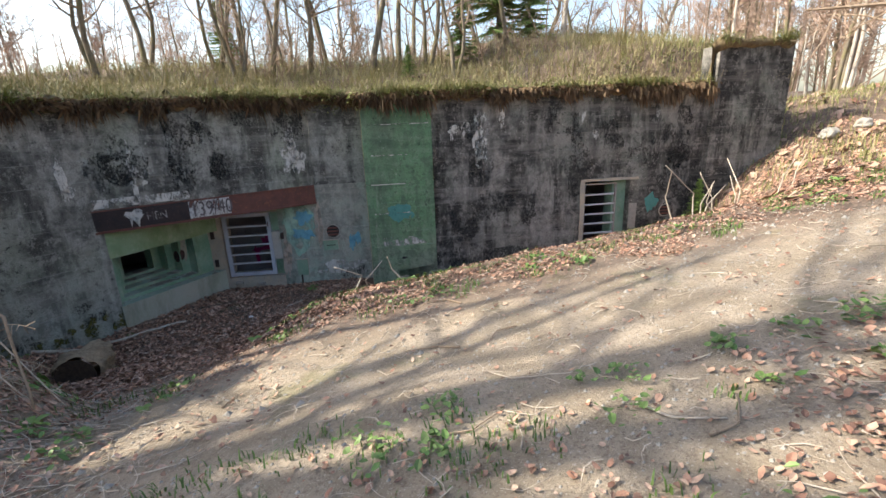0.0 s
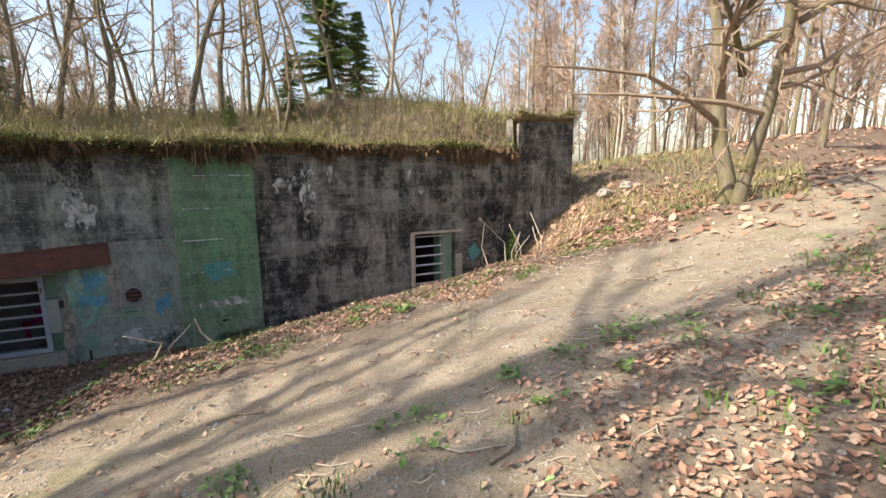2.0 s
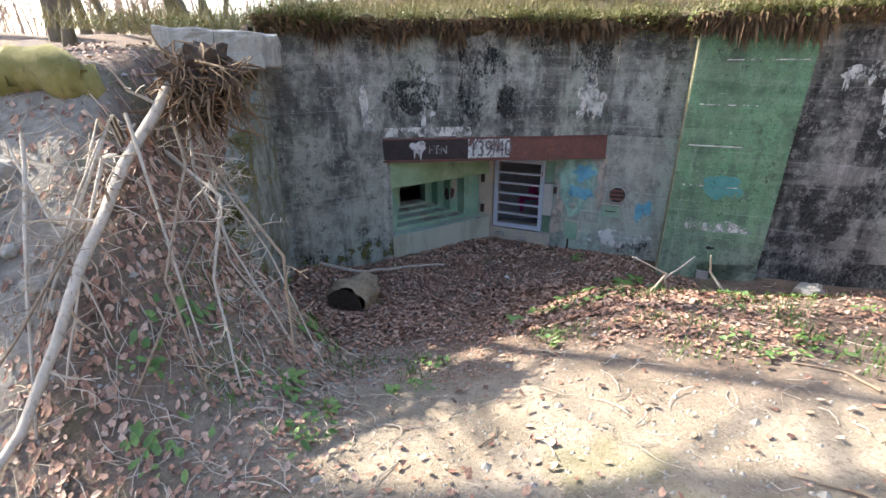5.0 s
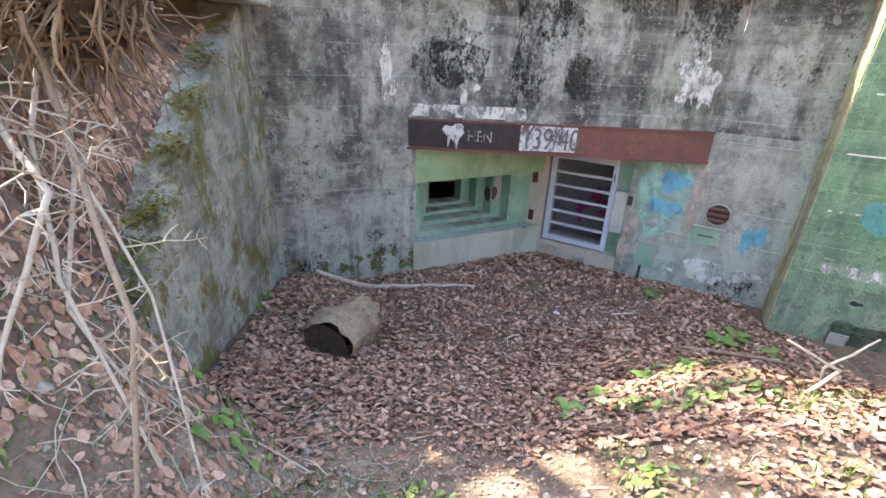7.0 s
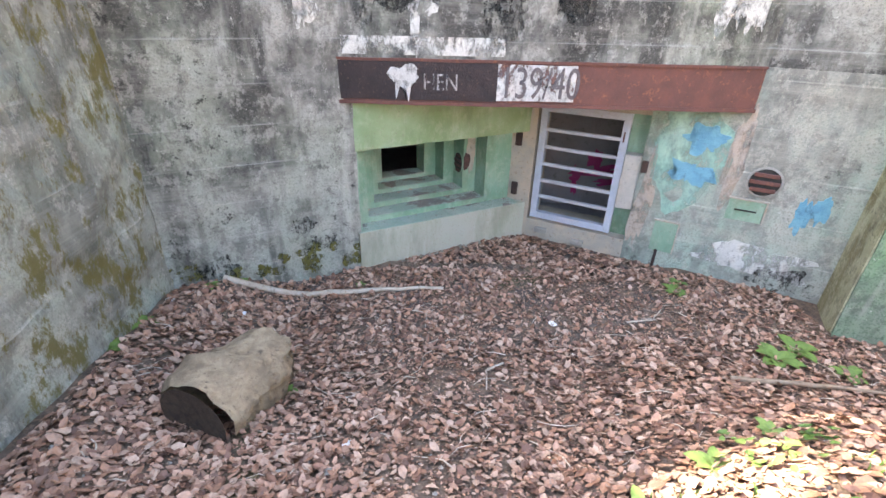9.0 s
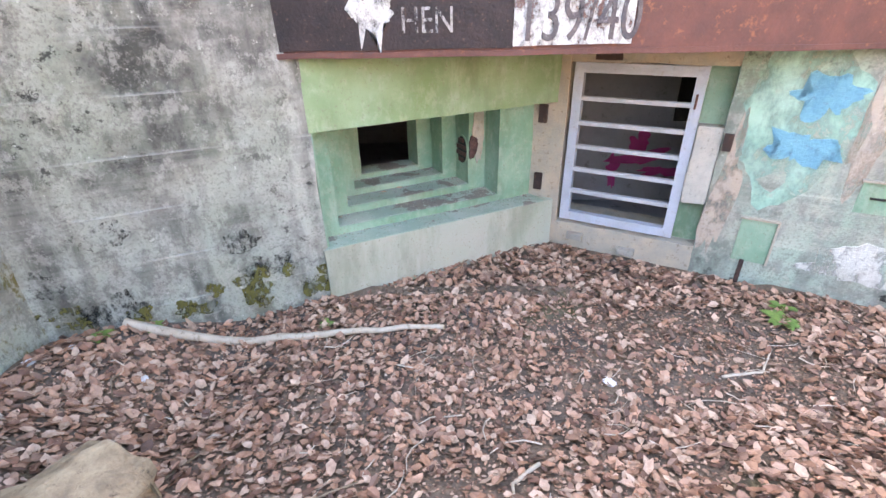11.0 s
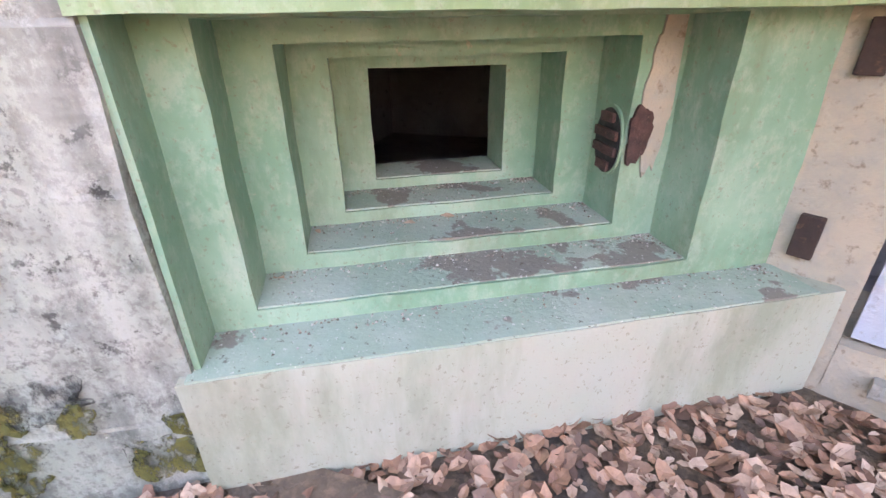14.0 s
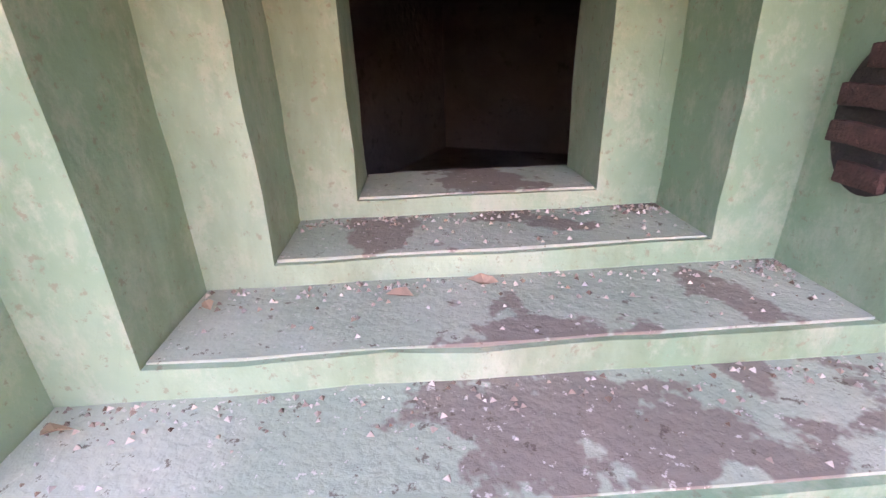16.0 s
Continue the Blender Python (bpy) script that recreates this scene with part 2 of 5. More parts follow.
M_BARK = bark("grey_brown_bark", (0.13, 0.11, 0.08), (0.22, 0.19, 0.14), (0.05, 0.04, 0.03), 0.5)
M_BIRCH = bark("birch_bark", (0.5, 0.47, 0.42), (0.4, 0.36, 0.3), (0.09, 0.07, 0.06), 0.15)
M_TWIG = bark("bare_twigs", (0.24, 0.175, 0.12), (0.31, 0.24, 0.17), (0.12, 0.09, 0.06))
M_FARTWIG = bark("far_reddish_twigs", (0.36, 0.26, 0.2), (0.44, 0.34, 0.27), (0.2, 0.14, 0.1))
M_DEADWOOD = bark("bleached_dead_wood", (0.42, 0.36, 0.28), (0.52, 0.46, 0.38), (0.2, 0.16, 0.11))


def island_mat(name, stops, rough=0.75, extra=None):
    """Colour picked by island, for scattered leaves and blades."""
    q = Mat(name, rough)
    rnd = q.t.nodes.new("ShaderNodeNewGeometry").outputs["Random Per Island"]
    ramp = q.t.nodes.new("ShaderNodeValToRGB")
    ramp.color_ramp.interpolation = "LINEAR"
    els = ramp.color_ramp.elements
    while len(els) < len(stops):
        els.new(0.5)
    for k, c in enumerate(stops):
        els[k].position = k / (len(stops) - 1)
        els[k].color = (*c, 1)
    q.t.links.new(rnd, ramp.inputs[0])
    col = q.mix(q.mul(q.band(q.noise(35, 4), 0.4, 0.65), 0.35), ramp.outputs[0], tuple(0.5 * c for c in stops[0]))
    return q.done(col)


M_LEAF = island_mat("dry_beech_leaves", [(0.1, 0.055, 0.04), (0.26, 0.13, 0.085), (0.42, 0.23, 0.145), (0.48, 0.29, 0.2), (0.54, 0.39, 0.29), (0.36, 0.21, 0.145), (0.15, 0.085, 0.06)], 0.65)
M_GRASS = island_mat("grass_blades", [(0.12, 0.16, 0.04), (0.2, 0.23, 0.07), (0.34, 0.3, 0.14), (0.42, 0.36, 0.2), (0.26, 0.27, 0.1)], 0.7)
M_DRYGRASS = island_mat("dry_roof_grass", [(0.3, 0.25, 0.12), (0.4, 0.34, 0.18), (0.24, 0.26, 0.09), (0.47, 0.4, 0.24), (0.17, 0.2, 0.06)], 0.75)
M_HERB = island_mat("fresh_green_herbs", [(0.06, 0.13, 0.025), (0.1, 0.19, 0.04), (0.16, 0.25, 0.06), (0.09, 0.15, 0.04)], 0.55)
M_IVY = island_mat("ivy_leaves", [(0.13, 0.17, 0.03), (0.22, 0.26, 0.05), (0.1, 0.13, 0.03), (0.3, 0.31, 0.08)], 0.5)
M_MOSSLEAF = island_mat("moss_fronds", [(0.1, 0.1, 0.02), (0.17, 0.16, 0.03), (0.24, 0.21, 0.05), (0.07, 0.065, 0.02)], 0.95)
M_NEEDLE = island_mat("spruce_needles", [(0.1, 0.17, 0.04), (0.17, 0.27, 0.06), (0.24, 0.34, 0.09), (0.09, 0.14, 0.04)], 0.6)
M_ROOT = island_mat("brown_rootlets", [(0.1, 0.06, 0.035), (0.18, 0.11, 0.06), (0.26, 0.18, 0.1), (0.07, 0.045, 0.03)], 0.9)


def soil_mat():
    q = Mat("trodden_soil", 0.95)
    x, y = q.axis(0), q.axis(1)
    fine = q.noise(38, 6, 0.7)
    path = q.mix(q.band(q.noise(2.2, 6, 0.62), 0.38, 0.62), (0.27, 0.22, 0.155), (0.37, 0.31, 0.235))
    path = q.mix(q.mul(q.band(fine, 0.5, 0.64), 0.75), path, (0.17, 0.13, 0.095))
    path = q.mix(q.mul(q.band(q.noise(70, 3, 0.6, (1, 1, 1), (2, 4, 0)), 0.61, 0.66), 0.8), path, (0.46, 0.42, 0.36))
    humus = q.mix(q.band(q.noise(5, 6, 0.7), 0.4, 0.62), (0.11, 0.08, 0.06), (0.2, 0.145, 0.105))
    humus = q.mix(q.mul(q.band(q.noise(24, 5, 0.7), 0.5, 0.64), 0.8), humus, (0.3, 0.2, 0.14))
    # the trodden strip follows a line parallel to the bunker's right front
    w = q.mul(q.mul(x, -0.454), q.mul(y, -0.891), "ADD")
    edge = q.mul(q.mul(q.noise(0.9, 5, 0.6), 1.6), w, "ADD")
    strip = q.mul(q.mul(q.band(edge, 3.6, 4.5), q.band(edge, 7.0, 8.2, True)), q.band(q.mul(x, q.noise(2.0, 4), "ADD"), -0.9, 0.3))
    # grey crumbly bank soil, its colour lightened in place of sunlight the slope misses
    dry = q.mix(q.band(q.noise(11, 6, 0.7), 0.38, 0.62), (0.24, 0.215, 0.18), (0.38, 0.35, 0.3))
    bank = q.mul(q.band(q.mul(x, q.mul(q.noise(2.6, 5, 0.65), 1.4), "ADD"), -0.75, -1.15, False), q.mul(q.band(y, -3.0, -3.6), q.band(x, -4.6, -3.0)))
    col = q.mix(bank, q.mix(strip, humus, path), dry)
    cinder = q.mul(q.band(q.noise(1.4, 5, 0.65, (1, 1, 1), (1.3, 0, 0)), 0.5, 0.6), q.band(y, -1.6, -0.6))
    col = q.mix(q.mul(cinder, 0.7), col, (0.11, 0.1, 0.095))
    col = q.mix(q.mul(q.band(q.noise(1.1, 5, 0.6, (1, 1, 1), (5, 9, 0)), 0.6, 0.68), 0.4), col, (0.13, 0.14, 0.045))
    return q.done(col, q.mul(q.noise(48, 6, 0.75), q.mul(q.noise(9, 5, 0.65), 1.2), "ADD"), 0.8, 0.03)


M_SOIL = soil_mat()

# ---------- mesh helpers ----------


def link_mesh(name, verts, faces, material, parent=None, label="", smooth=False):
    me = bpy.data.meshes.new(name)
    me.from_pydata([tuple(v) for v in verts], [], [tuple(f) for f in faces])
    me.materials.append(material)
    if smooth:
        me.polygons.foreach_set("use_smooth", [True] * len(me.polygons))
    me.update()
    ob = new(name, me)
    if parent is not None:
        ob.parent = parent
        ob.matrix_parent_inverse = parent.matrix_world.inverted()
    if label:
        ob["label"] = label
    return ob


def part(name, bm, material, parent=None, label="", smooth=False):
    me = bpy.data.meshes.new(name)
    bmesh.ops.recalc_face_normals(bm, faces=bm.faces)
    bm.to_mesh(me)
    bm.free()
    me.materials.append(material)
    if smooth:
        me.polygons.foreach_set("use_smooth", [True] * len(me.polygons))
    ob = new(name, me)
    if parent is not None:
        ob.parent = parent
    if label:
        ob["label"] = label
    return ob


def holder(name, m=None):
    ob = new(name)
    ob.empty_display_size = 0.1
    if m is not None:
        ob.matrix_world = m
    return ob


def add_box(bm, x0, x1, y0, y1, z0, z1, bevel=0.0):
    vs = [bm.verts.new(p) for p in ((x0, y0, z0), (x1, y0, z0), (x1, y1, z0), (x0, y1, z0), (x0, y0, z1), (x1, y0, z1), (x1, y1, z1), (x0, y1, z1))]
    fs = [bm.faces.new([vs[k] for k in f]) for f in ((3, 2, 1, 0), (4, 5, 6, 7), (0, 1, 5, 4), (1, 2, 6, 5), (2, 3, 7, 6), (3, 0, 4, 7))]
    if bevel:
        edges = list({e for f in fs for e in f.edges})
        bmesh.ops.bevel(bm, geom=edges, offset=bevel, segments=2, affect="EDGES", profile=0.6)
    return bm


def box(x0, x1, y0, y1, z0, z1, bevel=0.0):
    return add_box(bmesh.new(), x0, x1, y0, y1, z0, z1, bevel)


def rough_edges(bm, amount, cut=0.25):
    """Cuts long edges and shifts the points a little, so that arrises read as worn."""
    for _ in range(4):
        long = [e for e in bm.edges if e.calc_length() > cut]
        if not long:
            break
        bmesh.ops.subdivide_edges(bm, edges=long, cuts=1, use_grid_fill=True)
    for v in bm.verts:
        v.co += amount * noise.noise_vector(v.co * 5.0) + 0.5 * amount * noise.noise_vector(v.co * 17.0)
    return bm


def prism(poly, z0, z1):
    bm = bmesh.new()
    lo = [bm.verts.new((x, y, z0)) for x, y in poly]
    hi = [bm.verts.new((x, y, z1)) for x, y in poly]
    n = len(poly)
    bm.faces.new(lo[::-1])
    bm.faces.new(hi)
    for k in range(n):
        bm.faces.new((lo[k], lo[(k + 1) % n], hi[(k + 1) % n], hi[k]))
    return bm


def blob(name, cx, cz, rx, rz, material, parent, y=-0.004, seed=0, label="", spikes=0.3, drips=0):
    """An irregular flat stain in the local xz plane, a few millimetres thick, as paint or render lies on a wall."""
    rnd = random.Random(seed)
    pts = []
    ph = rnd.random() * 9
    for k in range(44):
        a = 2 * math.pi * k / 44
        r = 1 + spikes * noise.noise(Vector((1.7 * math.cos(a) + ph, 1.7 * math.sin(a), seed * 1.3))) * 1.6 + spikes * 0.5 * noise.noise(Vector((6 * math.cos(a) + ph, 6 * math.sin(a), seed)))
        px, pz = cx + rx * r * math.cos(a), cz + rz * r * math.sin(a)
        if drips and math.sin(a) < -0.2 and rnd.random() < 0.4:
            pz -= rnd.random() * drips
        pts.append((px, pz))
    bm = bmesh.new()
    front = [bm.verts.new((px, y, pz)) for px, pz in pts]
    back = [bm.verts.new((px, y + 0.014, pz)) for px, pz in pts]
    bm.faces.new(front)
    for k in range(len(pts)):
        bm.faces.new((front[k], front[(k + 1) % len(pts)], back[(k + 1) % len(pts)], back[k]))
    bmesh.ops.triangulate(bm, faces=[f for f in bm.faces if len(f.verts) > 4])
    return part(name, bm, material, parent, label)


# ---------- plan ----------
P0 = Vector((-1.42, -0.74))     # inner corner with the wing wall
P1 = Vector((0.06, -0.02))      # left end of the steel beam
P2 = Vector((3.62, 0.0))        # right end of the steel beam
KC = Vector((1.72, 1.03))       # deep corner of the notch
PR = Vector((4.45, -0.45))      # where the front meets the pilaster
PF = Vector((4.28, -0.96))      # pilaster, front left
BD = Vector((0.891, -0.454))    # direction of the right front
BN = Vector((-0.454, -0.891))   # outward normal of the right front
PG = PF + BD * 1.29             # pilaster, front right
B0 = PG - BN * 0.12
B1 = B0 + BD * 5.72
W1 = B1 + BD * 1.62 + BN * 0.12  # end of the far wing
TOP = 3.66
WA = Vector((-1.0, -3.85))      # near end of the left wing wall
WING = [(-3.95, 0.95), (-3.6, 1.42), (-3.2, 1.72), (-2.7, 2.12), (-2.2, 2.48), (-1.9, 2.68), (-1.4, 2.95), (-0.74, 3.45)]


def path_z(x, y):
    d = -5.2 - y
    d = np.where(d > 5, 5 + 0.35 * (d - 5), d)
    xe = np.where(x > 14, 14 + 0.3 * (x - 14), np.where(x < -8, -8 + 0.3 * (x + 8), x))
    return 1.27 + 0.08 * (xe - 1.9) + 0.17 * d


def sstep(a, b, v):
    t = np.clip((v - a) / (b - a), 0, 1)
    return t * t * (3 - 2 * t)


def wobble(x, y):
    return (np.sin(1.7 * x + 0.6 * y) * np.cos(1.3 * y - 0.5 * x) + 0.6 * np.sin(3.9 * x - 2.2 * y + 1) * np.sin(3.1 * y + 0.7) + 0.35 * np.sin(8.1 * x + 3) * np.sin(7.3 * y + 5.2 * x))


def front_line(x):
    """y of the bunker's upper front at x, a little inside the wall."""
    return np.interp(x, [-40, P0.x - 0.5, P0.x, P1.x, P2.x, PR.x, B0.x, B1.x, W1.x, W1.x + 0.4, W1.x + 5, 60], [-1.2, -0.95, P0.y, P1.y, P2.y, PR.y, B0.y, B1.y, W1.y, W1.y + 0.1, W1.y + 1.5, -1.0]) + 0.22


def ground_z(x, y):
    x, y = np.asarray(x, float), np.asarray(y, float)
    base = path_z(x, y)
    niche = 0.07 + 0.27 * np.maximum(0, -1.2 - y) + 0.3 * sstep(-0.3, -1.5, x)
    dx, dy = x - PF.x, y - PF.y
    s = dx * BD.x + dy * BD.y
    w = dx * BN.x + dy * BN.y
    trench = 0.08 + 0.085 * np.maximum(s, 0)
    bank = trench + (base - trench) * sstep(0.5, 2.8, w)
    z = niche + (bank - niche) * sstep(-1.9, -0.25, s)
    z = np.where(z > base, z + (base - z) * sstep(2.0, 4.0, w), z)
    z = np.minimum(z, base)
    # the earth past the right end closes the trench
    end = sstep(5.6, 8.6, s)
    z = z + (np.maximum(z, base + 0.15) - z) * end
    z = z + 1.1 * sstep(7.4, 10.5, s) * sstep(2.3, -1.5, w)
    # the left mound, spilling over the wing wall's slanting top
    mound = 3.42 - 0.1 * np.maximum(0, -1.75 - y) - 0.85 * np.maximum(0, -3.3 - y) + 0.1 * np.minimum(0, x + 3)
    mound = np.maximum(mound, base)
    crest = np.interp(y, [p[0] for p in WING], [p[1] for p in WING]) - 0.03
    u = P0.x + (WA.x - P0.x) * (y - P0.y) / (WA.y - P0.y) - x
    held = np.where(u > 0.12, crest + (mound - crest) * sstep(0.15, 0.85, u), z)
    loose = z + (np.maximum(mound, z) - z) * np.clip(-(x + 0.05) / 1.35, 0, 1) ** 1.25
    z = np.where(y < 0.4, np.where(y > -3.8, held, loose), z)
    # the earth on the roof
    f = front_line(x)
    roof = 3.68 + 0.34 * sstep(0, 2.2, y - f) + 0.75 * sstep(0.6, 6, y - f) * sstep(2.0, 7.0, x + y) + 0.62 * sstep(8, 10.6, x) * sstep(0, 1.1, y - f)
    far = sstep(14, 30, y)
    roof = roof * (1 - far) + 4.0 * far
    inside = (y > f) & (x < W1.x + 0.1) & (x > P0.x - 0.3)
    z = np.where(inside, roof, z)
    left = (y > f) & (x <= P0.x - 0.3)
    z = np.where(left, 3.35 + 0.35 * sstep(0, 3, y - f), z)
    right = (x >= W1.x + 0.1) & (y > f)
    z = np.where(right, np.maximum(z, 2.6 + 1.0 * sstep(0, 9, y - f)), z)
    r = np.hypot(x - 2, y + 5)
    z = z + 0.012 * np.clip(r - 16, 0, 60) * sstep(-3, 12, x)
    return z + 0.025 * wobble(x, y) * np.where(inside, 2.0, 1.0)


def gz(x, y):
    return float(ground_z(x, y))


# ---------- ground ----------


def grid_axis(lo, hi, step, far):
    core = list(np.arange(lo, hi + 1e-6, step))
    grow, d, out = step, 0.0, []
    while d < far:
        grow *= 1.28
        d += grow
        out.append(d)
    return np.array([lo - v for v in out[::-1]] + core + [hi + v for v in out])


def build_ground():
    xs, ys = grid_axis(-5, 13, 0.11, 900), grid_axis(-11, 4, 0.11, 900)
    gx, gy = np.meshgrid(xs, ys)
    z = ground_z(gx, gy)
    nx, ny = len(xs), len(ys)
    verts = np.stack([gx.ravel(), gy.ravel(), z.ravel()], 1)
    i = np.arange(nx * ny).reshape(ny, nx)
    quads = np.stack([i[:-1, :-1], i[:-1, 1:], i[1:, 1:], i[1:, :-1]], -1).reshape(-1, 4)
    zq = z.ravel()[quads]
    size = np.ptp(verts[quads][:, :, 0], axis=1)
    steep = (np.ptp(zq, axis=1) > 0.75) & (size < 0.3)
    ob = link_mesh("ground", verts, quads[~steep], M_SOIL, smooth=True)
    return tagged(ob, "trodden brown soil path with a leaf-strewn bank and hollow", "ground", kind="structure")


build_ground()
bm = bmesh.new()
poly = [(P1.x - 0.3, -0.02), (P2.x + 0.8, -0.02), (P2.x + 0.3, 0.35), (KC.x + 0.2, KC.y + 0.3), (KC.x - 0.3, KC.y + 0.3), (P1.x - 0.2, 0.4)]
bm.faces.new([bm.verts.new((x, y, 0.05)) for x, y in poly])
bmesh.ops.subdivide_edges(bm, edges=bm.edges[:], cuts=3, use_grid_fill=True)
tagged(part("ground_in_notch", bm, M_SOIL), "dark trodden soil in the recess under the steel beam", "ground", kind="structure")

# ---------- bunker ----------


def wall_piece(name, a, b, z0, z1, thick, material, label, wear=0.012):
    """A wall whose outer face runs from a to b; local x along it, local y into it. Returns the object."""
    d = b - a
    m = Matrix.Translation((a.x, a.y, 0)) @ Matrix.Rotation(math.atan2(d.y, d.x), 4, "Z")
    bm = rough_edges(box(0, d.length, 0, thick, z0, z1), wear, 0.3)
    ob = part(name, bm, material)
    ob.matrix_world = m
    return tagged(ob, label, "wall", kind="structure")


def put(ob, parent):
    """Keeps ob in its parent's local frame."""
    ob.parent = parent
    return ob


wall_left = wall_piece("wall_left", P0, P1 + (P1 - P0) * 0.04, -0.3, TOP, 0.55, M_WALL_A, "board-marked grey concrete wall with dark rain stains and pale green wash")
LA = (P1 - P0).length
blob("paint_patch", 1.35, 2.62, 0.07, 0.3, M_WHITE, wall_left, seed=3, drips=0.1)
blob("paint_patch", 1.4, 2.45, 0.1, 0.08, M_WHITE, wall_left, seed=4)
wall_upper = wall_piece("wall_upper", P1, P2, 2.1, TOP, 0.55, M_WALL_A, "stained grey concrete wall above a rusty steel beam")
part("white_band", box(0.0, 1.35, -0.006, 0.02, 2.13, 2.27), M_WHITE, wall_upper, "whitewashed band")
blob("paint_patch", 0.62, 2.72, 0.07, 0.42, M_WHITE, wall_upper, seed=11, drips=0.15)
blob("paint_patch", 0.66, 2.5, 0.12, 0.1, M_WHITE, wall_upper, seed=12)
blob("paint_patch", 3.13, 2.82, 0.16, 0.36, M_WHITE, wall_upper, seed=13, drips=0.15)
blob("paint_patch", 3.32, 2.6, 0.13, 0.18, M_WHITE, wall_upper, seed=14, drips=0.1)
wall_right_upper = wall_piece("wall_right", P2, PR + (PR - P2) * 0.25, 2.1, TOP, 0.55, M_WALL_A, "dark stained concrete wall beside the green pilaster")

# soffit and steel beam
bm = prism([(P1.x, 0.03), (P2.x, 0.03), (P2.x, 0.55), (KC.x + 0.3, KC.y + 0.5), (KC.x - 0.5, KC.y + 0.5), (P1.x - 0.2, 0.55)], 1.76, 2.2)
tagged(part("soffit", bm, M_BARE), "chipped ochre concrete soffit behind the steel beam", "soffit", kind="structure")
beam = holder("steel_beam", Matrix.Translation((0.0, 0, 0)))
tagged(beam, "rusty red-brown steel beam with numbers painted on it", "beam")
bm = rough_edges(box(0.0, 3.6, -0.025, 0.03, 1.75, 2.1, 0.008), 0.006, 0.3)
part("web", bm, M_RUST, beam)
part("dark_paint", rough_edges(box(0.02, 1.36, -0.036, -0.02, 1.775, 2.08), 0.004, 0.2), M_TAR, beam, "black painted stretch")
part("lower_flange", rough_edges(box(0.0, 3.6, -0.045, 0.04, 1.735, 1.765), 0.006, 0.2), M_RUST, beam)
part("upper_flange", rough_edges(box(0.0, 3.6, -0.04, 0.0, 2.085, 2.105), 0.006, 0.2), M_RUST, beam)
part("white_field", rough_edges(box(1.36, 2.02, -0.041, -0.02, 1.785, 2.075), 0.004, 0.1), M_LETTER, beam, "worn whitewashed field behind the number")
blob("white_splash", 0.57, 1.97, 0.12, 0.09, M_LETTER, beam, y=-0.044, seed=22, label="white paint splash", drips=0.12)


def text_part(name, body, size, x, z, y, material, parent, extrude=0.004, narrow=1.0):
    cu = bpy.data.curves.new(name, "FONT")
    cu.body, cu.size, cu.extrude = body, size, extrude
    ob = new(name + "_text", cu)
    dg = bpy.context.evaluated_depsgraph_get()
    me = bpy.data.meshes.new_from_object(ob.evaluated_get(dg))
    bpy.data.objects.remove(ob)
    me.transform(Matrix.Translation((x, y, z)) @ Matrix.Rotation(radians(90), 4, "X") @ Matrix.Diagonal((narrow, 1, 1, 1)))
    me.materials.clear()
    me.materials.append(material)
    res = new(name, me)
    res.parent = parent
    return res


text_part("number", "139/40", 0.36, 1.38, 1.81, -0.045, M_INK, beam, 0.004, 0.68)
text_part("scrawl", "HEN", 0.19, 0.73, 1.86, -0.04, M_SCRAWL, beam, 0.003, 0.8)

# embrasure: local x along its face, local y into the wall
EM = Matrix.Rotation(radians(28), 4, "Z")
emb = holder("embrasure", EM)
tagged(emb, "stepped concrete gun embrasure in flaking green paint", "embrasure", kind="structure")


def ring(x0, x1, z0, z1, X0, X1, Z0, Z1, y0, y1):
    """A frame round an opening x0..x1, z0..z1, reaching out to X0..X1, Z0..Z1."""
    bm = bmesh.new()
    def quad(y):
        o = [bm.verts.new(p) for p in ((X0, y, Z0), (X1, y, Z0), (X1, y, Z1), (X0, y, Z1))]
        n = [bm.verts.new(p) for p in ((x0, y, z0), (x1, y, z0), (x1, y, z1), (x0, y, z1))]
        return o, n
    o1, n1 = quad(y0)
    o2, n2 = quad(y1)
    for k in range(4):
        j = (k + 1) % 4
        bm.faces.new((o1[k], o1[j], n1[j], n1[k]))
        bm.faces.new((o2[j], o2[k], n2[k], n2[j]))
        bm.faces.new((n1[k], n1[j], n2[j], n2[k]))
        bm.faces.new((o1[j], o1[k], o2[k], o2[j]))
    return bm


STEPS = [(0.25, 1.65, 0.537, 1.29, 0.125, 0.34), (0.39, 1.483, 0.595, 1.23, 0.34, 0.567), (0.522, 1.345, 0.645, 1.175, 0.567, 0.783), (0.657, 1.2, 0.69, 1.12, 0.783, 1.0)]
for k, (x0, x1, z0, z1, y0, y1) in enumerate(STEPS):
    st = part("step_frame", rough_edges(ring(x0, x1, z0, z1, 0.0, 2.05, 0.2, 1.75, y0, y1), 0.006, 0.12), M_GREEN, emb)
    part("ledge", rough_edges(box(x0 + 0.002, x1 - 0.002, y0 + 0.012, y1 + 0.01, z0 - 0.03, z0 + 0.005), 0.003, 0.15), M_LEDGE, st, "dusty pale ledge")
part("base_wall", rough_edges(box(0.08, 2.1, -0.08, 0.135, -0.35, 0.475), 0.006, 0.2), paint_green("faded_green_wash", (0.38, 0.41, 0.33), (0.42, 0.42, 0.36), (0.4, 0.37, 0.32)), emb, "faded green wall below the ledge")
part("ledge", rough_edges(box(0.1, 2.0, -0.075, 0.13, 0.44, 0.482), 0.004, 0.15), M_LEDGE, emb, "dusty pale ledge")
part("jamb", rough_edges(box(-0.3, 0.12, 0.03, 0.3, -0.3, 1.76), 0.006, 0.2), M_WALL_A, emb)
